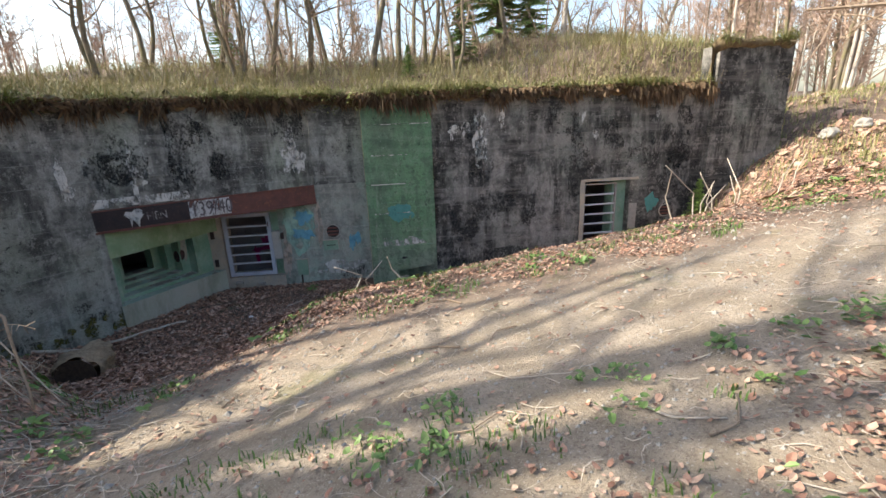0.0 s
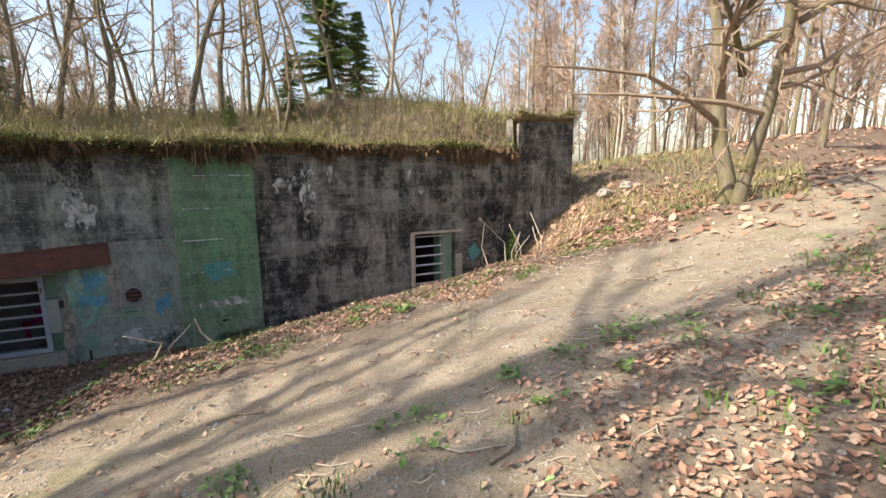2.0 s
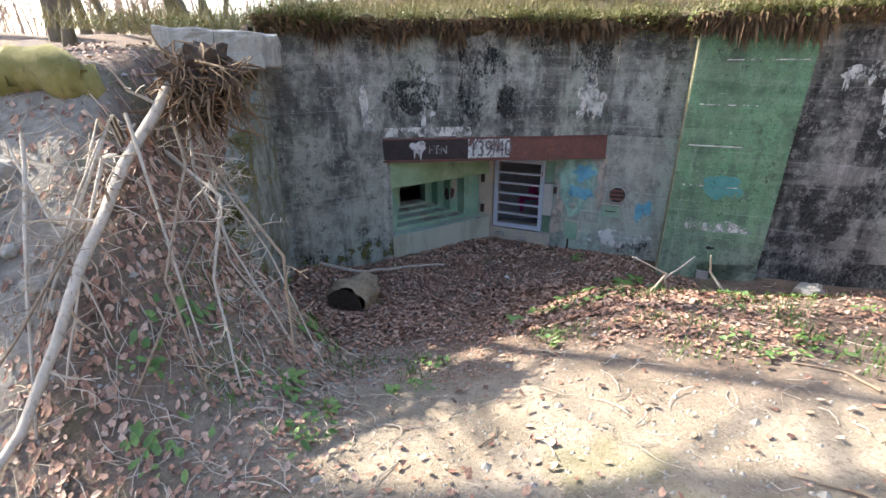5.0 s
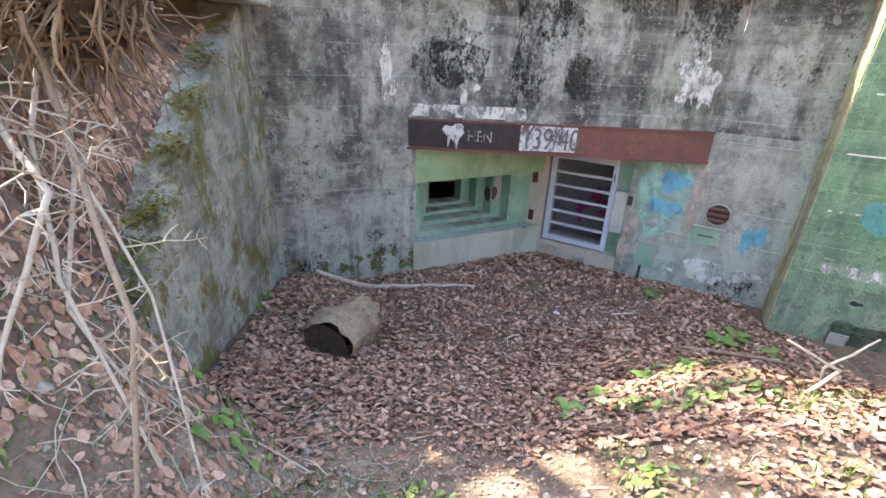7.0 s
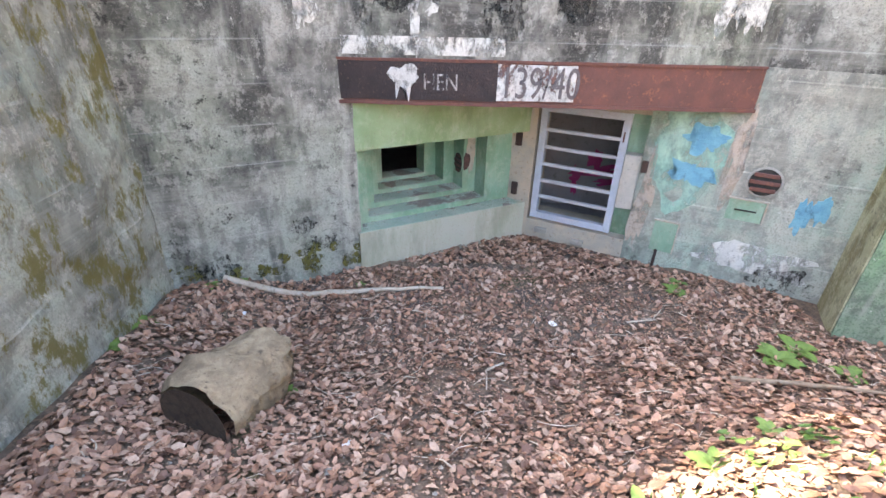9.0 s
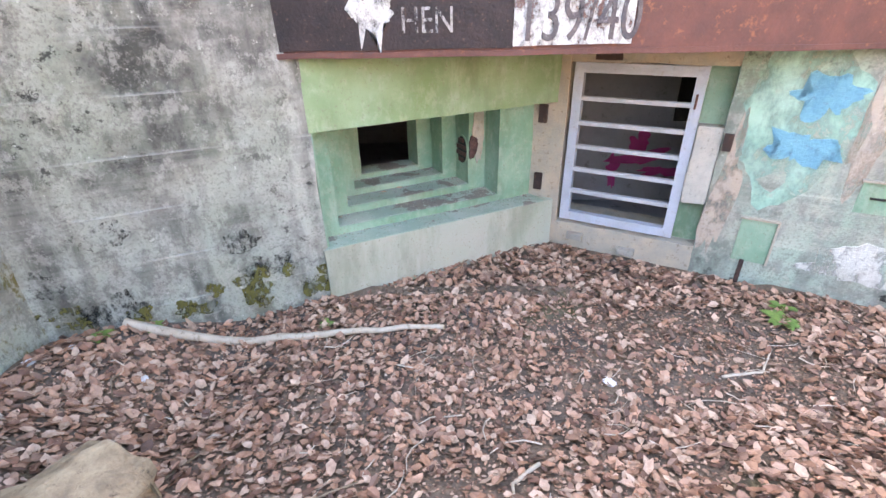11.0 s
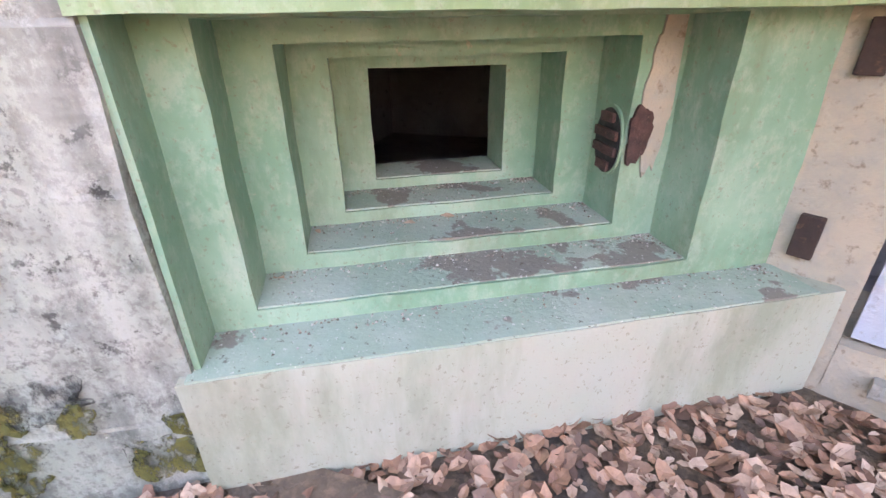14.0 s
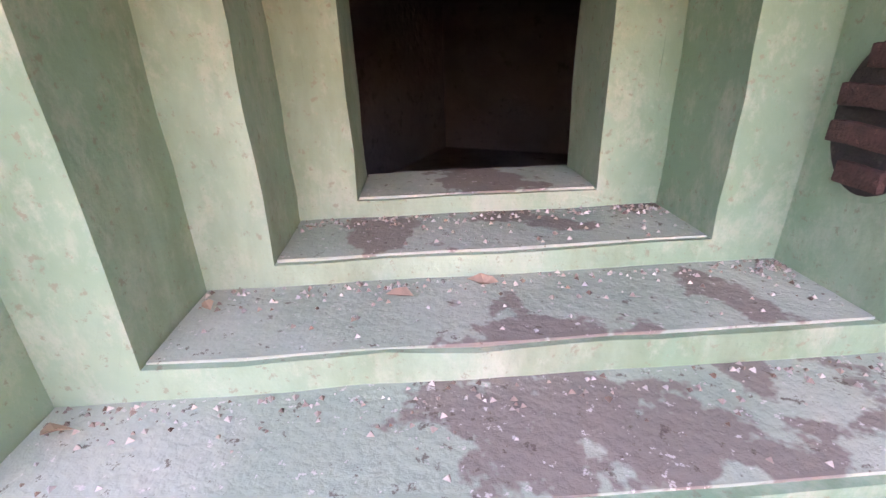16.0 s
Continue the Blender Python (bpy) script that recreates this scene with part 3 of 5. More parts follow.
part("jamb_face", rough_edges(box(0.112, 0.128, -0.03, 0.13, 0.47, 1.32), 0.002, 0.15), M_GREEN, emb)
part("head", rough_edges(box(0.1, 2.08, -0.05, 0.2, 1.3, 1.8), 0.006, 0.15), M_LINTEL, emb, "bright green painted head of the opening")
# round vent in the side of the second step, broken open at its rim
blob("broken_render", 1.575, 1.05, 0.06, 0.26, M_BARE, emb, y=0.333, seed=31, label="pink broken render", spikes=0.35).location = (0, 0.0, 0)
VY, VZ, VRY, VRZ = 0.434, 0.885, 0.09, 0.128


def vent_disc(x, scale, depth):
    bm = bmesh.new()
    bmesh.ops.create_cone(bm, cap_ends=True, segments=36, radius1=scale, radius2=scale, depth=depth, matrix=Matrix.Translation((x, VY, VZ)) @ Matrix.Diagonal((1, VRY, VRZ, 1)) @ Matrix.Rotation(radians(90), 4, "Y"))
    return bm


part("vent_collar", rough_edges(vent_disc(1.479, 1.0, 0.012), 0.003, 0.05), M_GREEN, emb, "chipped green rim of the vent")
# black disc on the solid step: the vent's inner shade as colour
vp = part("vent_shade", vent_disc(1.4755, 0.9, 0.014), M_BLACK, emb, "black disc for the shade inside the round vent")
for k in range(4):
    h = (k - 1.5) * 0.058
    c = VRY * 0.88 * math.sqrt(max(0.05, 1 - ((abs(h) + 0.012) / (VRZ * 0.9)) ** 2))
    part("vent_slat", rough_edges(box(1.455, 1.47, VY - c, VY + c, VZ + h - 0.017, VZ + h + 0.017, 0.004), 0.005, 0.03), M_CRUST, vp, "rusted slat")
blob("vent_break", 1.518, 0.92, 0.04, 0.085, M_CRUST, emb, y=0.322, seed=33, label="rusty hole broken into the corner")

# door wall: local x along it from the deep corner, local y into it
DW = Matrix.Translation((KC.x, KC.y, 0)) @ Matrix.Rotation(math.atan2(PR.y - KC.y, PR.x - KC.x), 4, "Z")
DL = (PR - KC).length
door_wall = holder("wall_door", DW)
tagged(door_wall, "turquoise-washed concrete wall with a barred window and blue spray paint", "wall", kind="structure")
part("wall_side", rough_edges(box(-0.05, 0.24, 0, 0.5, -0.35, 2.0), 0.008, 0.15), M_BARE, door_wall, "ochre bare concrete jamb")
part("wall_side", rough_edges(box(1.36, DL + 0.25, 0, 0.5, -0.35, 2.1), 0.008, 0.2), M_DOORWALL, door_wall)
part("wall_sill", rough_edges(box(0.24, 1.36, 0.0, 0.5, -0.35, 0.27), 0.012, 0.12), M_BARE, door_wall, "broken concrete sill")
part("wall_head", rough_edges(box(0.24, 1.36, 0.02, 0.5, 1.6, 2.0), 0.012, 0.12), M_BARE, door_wall, "chipped ochre concrete head")
part("reveal", rough_edges(box(1.15, 1.37, 0.14, 0.5, 0.2, 1.62), 0.006, 0.2), M_GREEN, door_wall, "dark green painted reveal")
part("render_block", rough_edges(box(1.19, 1.36, 0.01, 0.16, 0.62, 1.2, 0.01), 0.01, 0.08), M_SOLIDWHITE, door_wall, "whitish lump of render in the reveal")
part("rust_plate", rough_edges(box(0.42, 0.6, 0.012, 0.05, 1.62, 1.72), 0.012, 0.06), M_RUSTDARK, door_wall, "rusted plate")
blob("turquoise_field", 1.75, 1.3, 0.33, 0.55, M_TURQ, door_wall, seed=41, spikes=0.25, label="turquoise painted field")
blob("spray_patch", 1.86, 1.45, 0.17, 0.12, M_BLUE, door_wall, y=-0.008, seed=42, spikes=0.6, label="blue spray paint")
blob("spray_patch", 1.8, 1.12, 0.2, 0.12, M_BLUE, door_wall, y=-0.008, seed=43, spikes=0.6, label="blue spray paint")
blob("spray_patch", 2.78, 0.88, 0.06, 0.15, M_BLUE, door_wall, y=-0.006, seed=44, spikes=0.5, label="blue spray paint")
blob("spray_patch", 2.9, 0.95, 0.06, 0.13, M_BLUE, door_wall, y=-0.006, seed=45, spikes=0.5, label="blue spray paint")
blob("pale_wash", 2.5, 0.35, 0.45, 0.16, M_WHITE, door_wall, seed=46, spikes=0.5, label="pale wash at the foot of the wall")
blob("soot_patch", 2.85, 0.22, 0.22, 0.12, M_SOOT, door_wall, y=-0.008, seed=47, spikes=0.6, label="black lichen patch")
blob("render_strip", 1.45, 0.75, 0.07, 0.5, M_RENDER, door_wall, seed=48, spikes=0.4, label="bare broken render")
blob("render_strip", 2.15, 1.3, 0.08, 0.4, M_RENDER, door_wall, seed=49, spikes=0.4, label="bare broken render")
for zz in (1.2, 0.62):
    hp = part("hinge_pin", rough_edges(box(0.02, 0.09, -0.03, 0.02, zz - 0.075, zz + 0.075, 0.006), 0.003, 0.05), M_RUSTDARK, door_wall, "rusted hinge stub")
part("hinge_pin", rough_edges(box(1.37, 1.43, -0.03, 0.02, 1.05, 1.17, 0.006), 0.003, 0.05), M_RUSTDARK, door_wall, "rusted hinge stub")
for dd, zz in ((0.43, 0.17), (0.87, 0.12)):
    part("iron_bracket", rough_edges(box(dd - 0.07, dd + 0.07, -0.05, 0.02, zz - 0.03, zz + 0.03, 0.01), 0.006, 0.05), M_STONE, door_wall, "rusted iron bracket")
# small recess beside the window and the letterbox below the vent
for (a0, a1, c0, c1) in ((1.62, 1.84, 0.24, 0.58), (2.2, 2.5, 0.74, 0.95)):
    nk = part("recess_back", box(a0, a1, -0.006, 0.01, c0, c1), M_GREEN, door_wall, "green painted recess")
    part("recess_edge", box(a0 - 0.012, a1 + 0.012, -0.03, 0.0, c1, c1 + 0.014), M_BARE, nk)
    part("recess_edge", box(a1, a1 + 0.014, -0.025, 0.0, c0, c1), M_BARE, nk)
# black strip painted as the shade in a slot
part("slot", box(2.26, 2.44, -0.02, 0.0, 0.84, 0.852), M_BLACK, door_wall, "thin black strip for the shade in a slot")
part("iron_rod", box(1.68, 1.71, -0.03, 0.0, 0.03, 0.25, 0.006), M_RUSTDARK, door_wall, "rusted rod")


def round_vent(parent, cx, cz, r):
    bm = bmesh.new()
    bmesh.ops.create_cone(bm, cap_ends=True, segments=32, radius1=r, radius2=r, depth=0.02, matrix=Matrix.Translation((cx, -0.004, cz)) @ Matrix.Rotation(radians(90), 4, "X"))
    # black disc behind the slats, coloured as the shade inside the vent
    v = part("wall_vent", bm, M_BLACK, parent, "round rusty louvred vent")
    bm = bmesh.new()
    for k in range(32):
        a, b = 2 * math.pi * k / 32, 2 * math.pi * (k + 1) / 32
        q = [bm.verts.new((cx + rr * math.cos(t), yy, cz + rr * math.sin(t))) for rr, t, yy in ((r, a, -0.02), (r, b, -0.02), (r * 1.16, b, -0.012), (r * 1.16, a, -0.012))]
        bm.faces.new(q)
        q = [bm.verts.new((cx + rr * math.cos(t), yy, cz + rr * math.sin(t))) for rr, t, yy in ((r, a, -0.02), (r, b, -0.02), (r, b, 0.0), (r, a, 0.0))]
        bm.faces.new(q)
    part("vent_rim", bm, M_STONE, v)
    for k in range(3):
        h = (k - 1) * r * 0.55
        c = math.sqrt(r * r - h * h) * 0.96
        bm = box(cx - c, cx + c, -0.035, -0.012, cz + h - r * 0.15, cz + h + r * 0.13, 0.006)
        part("vent_slat", bm, M_RUST, v)


round_vent(door_wall, 2.42, 1.14, 0.125)


def barred_window(name, m, w, h, slats, label, f=0.072, frame_mat=M_GREY):
    """A painted steel frame with flat horizontal bars."""
    g = holder(name, m)
    tagged(g, label, "barred window", kind="structure")
    fr = part("window_frame", rough_edges(ring(f, w - f, f, h - f, 0, w, 0, h, -0.02, 0.05), 0.002, 0.3), frame_mat, g)
    for k in range(slats):
        z = f + (h - 2 * f) * (k + 1) / (slats + 1)
        part("bar", box(f - 0.005, w - f + 0.005, -0.012, 0.03, z - 0.017, z + 0.017, 0.004), M_SLAT, g)
    part("latch", box(w - 0.05, w - 0.035, -0.03, -0.018, h * 0.78, h * 0.86, 0.004), M_RUST, fr, "rusty latch")
    return g


barred_window("window_1", DW @ Matrix.Translation((0.265, 0.05, 0.295)), 0.92, 1.3, 5, "pale grey steel window frame with five flat bars")

# pilaster with a real drain arch at its foot
BM_ = Matrix.Translation((PF.x, PF.y, 0)) @ Matrix.Rotation(math.atan2(BD.y, BD.x), 4, "Z")
pil = holder("pilaster", BM_)
tagged(pil, "green painted board-marked concrete pilaster with an arched drain", "pilaster", kind="structure")
PW = 1.29


def arch_wall(x0, x1, z0, z1, y0, y1, cx, zb, r, hgt):
    bm = bmesh.new()
    arc = [(cx - r, zb)] + [(cx - r * math.cos(math.pi * k / 12), hgt + r * math.sin(math.pi * k / 12)) for k in range(13)] + [(cx + r, zb)]
    outer = [(x0, z0), (x0, z1), (x1, z1), (x1, z0)]
    pts = outer + [(cx + r, z0)] + arc[::-1] + [(cx - r, z0)]
    fr = [bm.verts.new((px, y0, pz)) for px, pz in pts]
    bk = [bm.verts.new((px, y1, pz)) for px, pz in pts]
    bm.faces.new(fr)
    bm.faces.new(bk[::-1])
    for k in range(len(pts)):
        j = (k + 1) % len(pts)
        bm.faces.new((fr[k], bk[k], bk[j], fr[j]))
    bmesh.ops.triangulate(bm, faces=bm.faces[:])
    return bm


part("shaft", rough_edges(box(0, PW, 0, 0.6, 0.45, TOP + 0.02), 0.008, 0.3), M_PIL, pil)
part("shaft_foot", arch_wall(0, PW, -0.4, 0.45, 0.001, 0.6, 0.62, -0.05, 0.105, 0.31), M_PIL, pil)
# black sheet: the shade deep in the drain is put into its colour
part("drain_shade", box(0.5, 0.74, 0.3, 0.34, -0.1, 0.45), M_BLACK, pil, "black sheet for the shade inside the drain")
part("drain_tongue", rough_edges(box(0.54, 0.7, -0.03, 0.29, 0.02, 0.24), 0.01, 0.06), M_STONE, pil)
rnd = random.Random(5)
for k in range(11):
    z = 3.45 - 0.27 * k + rnd.uniform(-0.03, 0.03)
    a = rnd.uniform(0.0, 0.15)
    b = rnd.uniform(0.75, 1.28)
    part("board_ridge", rough_edges(box(a, b, -0.006, 0.005, z - 0.008, z + 0.008), 0.004, 0.12), M_WHITE if k % 2 else M_PIL, pil, "pale mortar ridge")
blob("spray_patch", 0.6, 1.55, 0.22, 0.16, M_TEAL, pil, seed=51, spikes=0.4, label="teal spray paint ball")
blob("pale_wash", 0.66, 0.95, 0.55, 0.06, M_WHITE, pil, seed=52, spikes=0.4, label="pale band")
# flat black blot in place of a hole's shaded depth
blob("hole_shade_patch", 0.64, 0.62, 0.06, 0.022, M_BLACK, pil, seed=53)
# the yellow of the sunlit side is put into this sheet's colour
part("sunlit_side", rough_edges(box(-0.012, 0.006, 0.02, 0.55, -0.2, TOP), 0.004, 0.2), concrete("sunlit_yellow_concrete", (0.4, 0.39, 0.24), (0.1, 0.09, 0.06), (0.5, 0.47, 0.33), (0.3, 0.34, 0.2), 0.5, 0.4, None, 0.3, 0.5), pil, "stained side of the pilaster, coloured yellowish for the sun on it")

# right front with its own barred opening: local x along it
RM = Matrix.Translation((B0.x, B0.y, 0)) @ Matrix.Rotation(math.atan2(BD.y, BD.x), 4, "Z")
right = holder("wall_right_front", RM)
tagged(right, "tall dark-stained concrete bunker wall with a barred opening", "wall", kind="structure")
RL = 5.72
GX0, GX1, GZ0, GZ1 = 3.12, 4.12, 0.55, 1.9
part("wall_panel", rough_edges(box(0, GX0, 0, 0.5, -0.4, TOP), 0.01, 0.3), M_WALL_B, right)
part("wall_panel", rough_edges(box(GX1, RL, 0, 0.5, -0.4, TOP), 0.01, 0.3), M_WALL_B, right)
part("wall_panel", rough_edges(box(GX0, GX1, 0, 0.5, GZ1, TOP), 0.01, 0.3), M_WALL_B, right)
part("wall_panel", rough_edges(box(GX0, GX1, 0, 0.5, -0.4, GZ0), 0.01, 0.3), M_WALL_B, right)
part("reveal", rough_edges(box(3.82, GX1 + 0.01, 0.16, 0.5, GZ0, GZ1), 0.006, 0.2), M_GREEN, right, "green painted reveal")
part("render_block", rough_edges(box(4.13, 4.3, -0.02, 0.1, 0.85, 1.4, 0.01), 0.01, 0.1), M_STONE, right, "pale lump of render")
part("hood", rough_edges(box(3.05, 4.3, -0.03, 0.02, 1.9, 1.95), 0.02, 0.1), M_BARE, right, "chipped concrete edge over the opening")
part("jamb_strip", rough_edges(box(3.04, 3.13, -0.02, 0.02, 0.5, 1.9), 0.012, 0.15), M_BARE, right, "bare concrete jamb")
barred_window("window_2", RM @ Matrix.Translation((3.14, 0.06, 0.55)), 0.72, 1.3, 5, "grey steel frame with flat bars in the dark wall", 0.03, M_STONE)
round_vent(right, 4.95, 1.2, 0.12)
for cx, cz, rx, rz, sd in ((0.95, 2.95, 0.16, 0.4, 61), (1.0, 2.6, 0.12, 0.25, 62), (0.72, 3.1, 0.3, 0.08, 63), (1.4, 3.25, 0.05, 0.13, 64), (3.05, 3.25, 0.04, 0.12, 65), (4.62, 3.2, 0.04, 0.14, 66), (3.3, 2.85, 0.05, 0.06, 67), (0.4, 3.0, 0.07, 0.05, 68)):
    blob("paint_patch", cx, cz, rx, rz, M_WHITE, right, seed=sd, spikes=0.45, drips=0.15, label="whitish lime stain")
blob("spray_patch", 4.6, 1.4, 0.14, 0.16, M_TEAL, right, seed=69, spikes=0.5, label="teal spray paint")
blob("soot_patch", 0.9, 0.45, 1.0, 0.3, M_SOOT, right, seed=70, spikes=0.3, label="black damp stain at the foot")
wall_piece("wall_far_wing", B1 + BN * 0.12, W1, -0.2, 4.42, 0.5, M_WALL_B, "dark concrete wing wall at the end of the bunker")

# left wing wall, its slanting top buried in earth
dW = P0 - WA
WM = Matrix.Translation((WA.x, WA.y, 0)) @ Matrix.Rotation(math.atan2(dW.y, dW.x), 4, "Z")
bm = bmesh.new()
prof = [(0, -0.2), (dW.length + 0.3, -0.2), (dW.length + 0.3, 3.5)] + [(max(0.0, dW.length * (y - WA.y) / dW.y), z) for y, z in WING[::-1]]
fr = [bm.verts.new((px, 0, pz)) for px, pz in prof]
bk = [bm.verts.new((px, 0.4, pz)) for px, pz in prof]
bm.faces.new(fr)
bm.faces.new(bk[::-1])
for k in range(len(prof)):
    j = (k + 1) % len(prof)
    bm.faces.new((fr[k], bk[k], bk[j], fr[j]))
bmesh.ops.triangulate(bm, faces=bm.faces[:])
rough_edges(bm, 0.03, 0.2)
wing = part("wall_left_wing", bm, M_WING)
wing.matrix_world = WM
tagged(wing, "moss-grown concrete wing wall retaining the earth bank", "wall", kind="structure")
slab = part("wing_slab", rough_edges(box(0, 1.08, 0, 0.95, 0, 0.36, 0.03), 0.03, 0.15), M_SLAB)
slab.matrix_world = Matrix.Translation((-2.14, -1.95, 3.22)) @ Matrix.Rotation(radians(4), 4, "Z") @ Matrix.Rotation(radians(3), 4, "Y")
tagged(slab, "pale cracked concrete slab on top of the wing wall", "slab", kind="structure")

# dim rooms behind the openings
bm = bmesh.new()
rim = [(-1.2, -0.1), (0.05, 0.4), (3.5, 0.4), (4.7, -0.15), (B0.x + 0.3, B0.y + 0.3), (B1.x, B1.y + 0.45), (B1.x, 4.6), (-1.2, 4.6)]
lo = [bm.verts.new((x, y, 0.0)) for x, y in rim]
hi = [bm.verts.new((x, y, 2.35)) for x, y in rim]
bm.faces.new(hi)
for k in (0, 5, 6, 7):
    bm.faces.new((lo[k], lo[(k + 1) % 8], hi[(k + 1) % 8], hi[k]))
tagged(part("room_wall", bm, M_ROOM), "dim grey plastered room walls inside the bunker", "wall", kind="structure")
bm = bmesh.new()
v = [bm.verts.new(p) for p in ((-1.4, 0.5, 0.03), (0.3, 1.1, 0.03), (3.0, 0.75, 0.03), (4.6, 0.1, 0.03), (B1.x + 0.2, B1.y + 0.45, 0.03), (B1.x + 0.2, 4.8, 0.03), (-1.4, 4.8, 0.03))]
bm.faces.new(v)
tagged(part("room_floor", bm, M_ROOM), "dusty concrete floor of the dark room", "floor", kind="structure")
rw = part("room_partition", rough_edges(box(2.0, 4.6, 2.0, 2.12, 0, 2.35), 0.004, 0.5), M_ROOM)
tagged(rw, "grey plaster partition wall with magenta spray paint", "wall", kind="structure")
for cx, cz, rx, rz, sd in ((3.1, 0.52, 0.28, 0.06, 81), (3.0, 0.68, 0.1, 0.12, 82), (3.3, 0.36, 0.25, 0.05, 83), (2.75, 0.4, 0.06, 0.15, 84)):
    o = blob("spray_patch", cx, cz, rx, rz, M_PINK, rw, y=-0.006, seed=sd, spikes=0.7, label="magenta spray paint")
    o.location = (0, 2.0, 0)
# black panel on the solid partition, painted as the shade of an opening
part("opening_shade_sheet", box(3.3, 3.75, 1.985, 2.02, 0.9, 1.5), M_BLACK, rw, "black sheet for the shade of an opening in the partition")

# ---------- trees ----------


def tube(verts, faces, pts, radii, sides):
    """Adds a tapered tube along pts."""
    base = len(verts)
    up = Vector((0.31, 0.95, 0.02))
    n = len(pts)
    for k in range(n):
        d = (pts[min(k + 1, n - 1)] - pts[max(k - 1, 0)]).normalized()
        a = d.cross(up)
        if a.length < 0.1:
            a = d.cross(Vector((1, 0, 0)))
        a.normalize()
        b = d.cross(a)
        for j in range(sides):
            t = 2 * math.pi * j / sides
            verts.append(pts[k] + radii[k] * (math.cos(t) * a + math.sin(t) * b))
    for k in range(n - 1):
        for j in range(sides):
            i0, i1 = base + k * sides + j, base + k * sides + (j + 1) % sides
            faces.append((i0, i1, i1 + sides, i0 + sides))
    faces.append(tuple(base + (n - 1) * sides + j for j in range(sides)))


def bend(rnd, start, way, length, steps, wander, rise):
    pts, d, p = [start.copy()], way.normalized(), start.copy()
    for _ in range(steps):
        d = (d + wander * Vector((rnd.gauss(0, 1), rnd.gauss(0, 1), rnd.gauss(0, 1))) + Vector((0, 0, rise))).normalized()
        p = p + d * (length / steps)
        pts.append(p.copy())
    return pts


def branch_out(rnd, verts, faces, pts, r0, length, level, count, spread, rise, lo=0.3, thin=0.003):
    """Side branches along a stem, each with branches of its own."""
    n = len(pts) - 1
    for k in range(count):
        f = lo + (1 - lo) * (k + rnd.random()) / count
        i = min(int(f * n), n - 1)
        p = pts[i].lerp(pts[i + 1], f * n - i)
        d = (pts[i + 1] - pts[i]).normalized()
        a = rnd.uniform(0, 2 * math.pi)
        side = (d.orthogonal().normalized() * math.cos(a) + d.cross(d.orthogonal()).normalized() * math.sin(a))
        way = d * (1 - spread) + side * spread
        ln = length * rnd.uniform(0.5, 1.1) * (1.15 - 0.7 * f)
        r = max(thin, r0 * (1 - 0.75 * f) * 0.5)
        bp = bend(rnd, p, way, ln, 4 if level > 1 else 3, 0.16, rise)
        tube(verts, faces, bp, [r * (1 - 0.8 * j / (len(bp) - 1)) + thin * 0.5 for j in range(len(bp))], 5 if r > 0.02 else 3)
        if level > 1:
            branch_out(rnd, verts, faces, bp, r, ln * 0.5, level - 1, max(3, int(count * 0.55)), spread, rise, 0.15, thin)


def bare_tree(name, seed, height, r0, label, bark_mat, twig_mat, stems=1, limbs=14, limb_len=0.3, levels=3, lean=0.06, lo=0.3, wander=0.07, spread=0.6, rise=0.08, thin=0.004):
    rnd = random.Random(seed)
    t = holder(name)
    tagged(t, label, "tree")
    bv, bf = [], []
    for s in range(stems):
        a = rnd.uniform(0, 6.28)
        way = Vector((lean * math.cos(a) * (1 + s), lean * math.sin(a) * (1 + s), 1))
        h = height * (1 - 0.12 * s)
        pts = bend(rnd, Vector((0.1 * s * math.cos(a), 0.1 * s * math.sin(a), -0.25)), way, h, 12, wander, 0.05)
        radii = [r0 * (1 - 0.2 * s) * ((1 - k / 12) ** 0.8 * 0.95 + 0.05) * (1.45 if k == 0 else 1.0) for k in range(13)]
        tv, tf = [], []
        tube(tv, tf, pts, radii, 9)
        link_mesh("trunk", tv, tf, bark_mat, t, smooth=True)
        branch_out(rnd, bv, bf, pts, r0, height * limb_len, levels, limbs, spread, rise, lo, thin)
    link_mesh("crown", bv, bf, twig_mat, t, "bare leafless twigs")
    return t


def stand(proto, x, y, turn, size, group="", z=None, tilt=(0, 0), label=""):
    m = pose(x, y, gz(x, y) - 0.03 if z is None else z, tilt[0], tilt[1], turn) @ Matrix.Scale(size, 4)
    c = copy_thing(proto, m)
    return tagged(c, label, group=group)


EYE = Vector((0.745, -9.317))


def along(px, d):
    a = radians(36.7) - math.atan((px - 784) / 826)
    return EYE.x + d * math.cos(a), EYE.y + d * math.sin(a)


ROOF = "bare trees on the bunker roof"
slim = bare_tree("tree", 1, 8.5, 0.085, "slim bare grey-brown tree growing on the grassy bunker roof", M_BARK, M_TWIG, 1, 16, 0.26, 3, 0.08, 0.25, 0.09)
slim2 = bare_tree("tree", 2, 7.5, 0.075, "crooked bare young tree growing on the grassy bunker roof", M_BARK, M_TWIG, 2, 12, 0.28, 3, 0.12, 0.2, 0.12)
birch = bare_tree("birch_tree", 3, 9.5, 0.075, "pale-barked leafless birch tree on the bunker roof", M_BIRCH, M_TWIG, 1, 18, 0.2, 3, 0.05, 0.3, 0.05)
shrub = bare_tree("shrub", 4, 3.2, 0.03, "bare twiggy shrub on the bunker roof", M_TWIG, M_TWIG, 5, 9, 0.35, 2, 0.22, 0.12, 0.1)
big = bare_tree("tree", 5, 12, 0.17, "large bare tree standing on the earth mound", M_BARK, M_BARK, 1, 12, 0.42, 2, 0.06, 0.25, 0.07, 0.6, 0.06, 0.008)
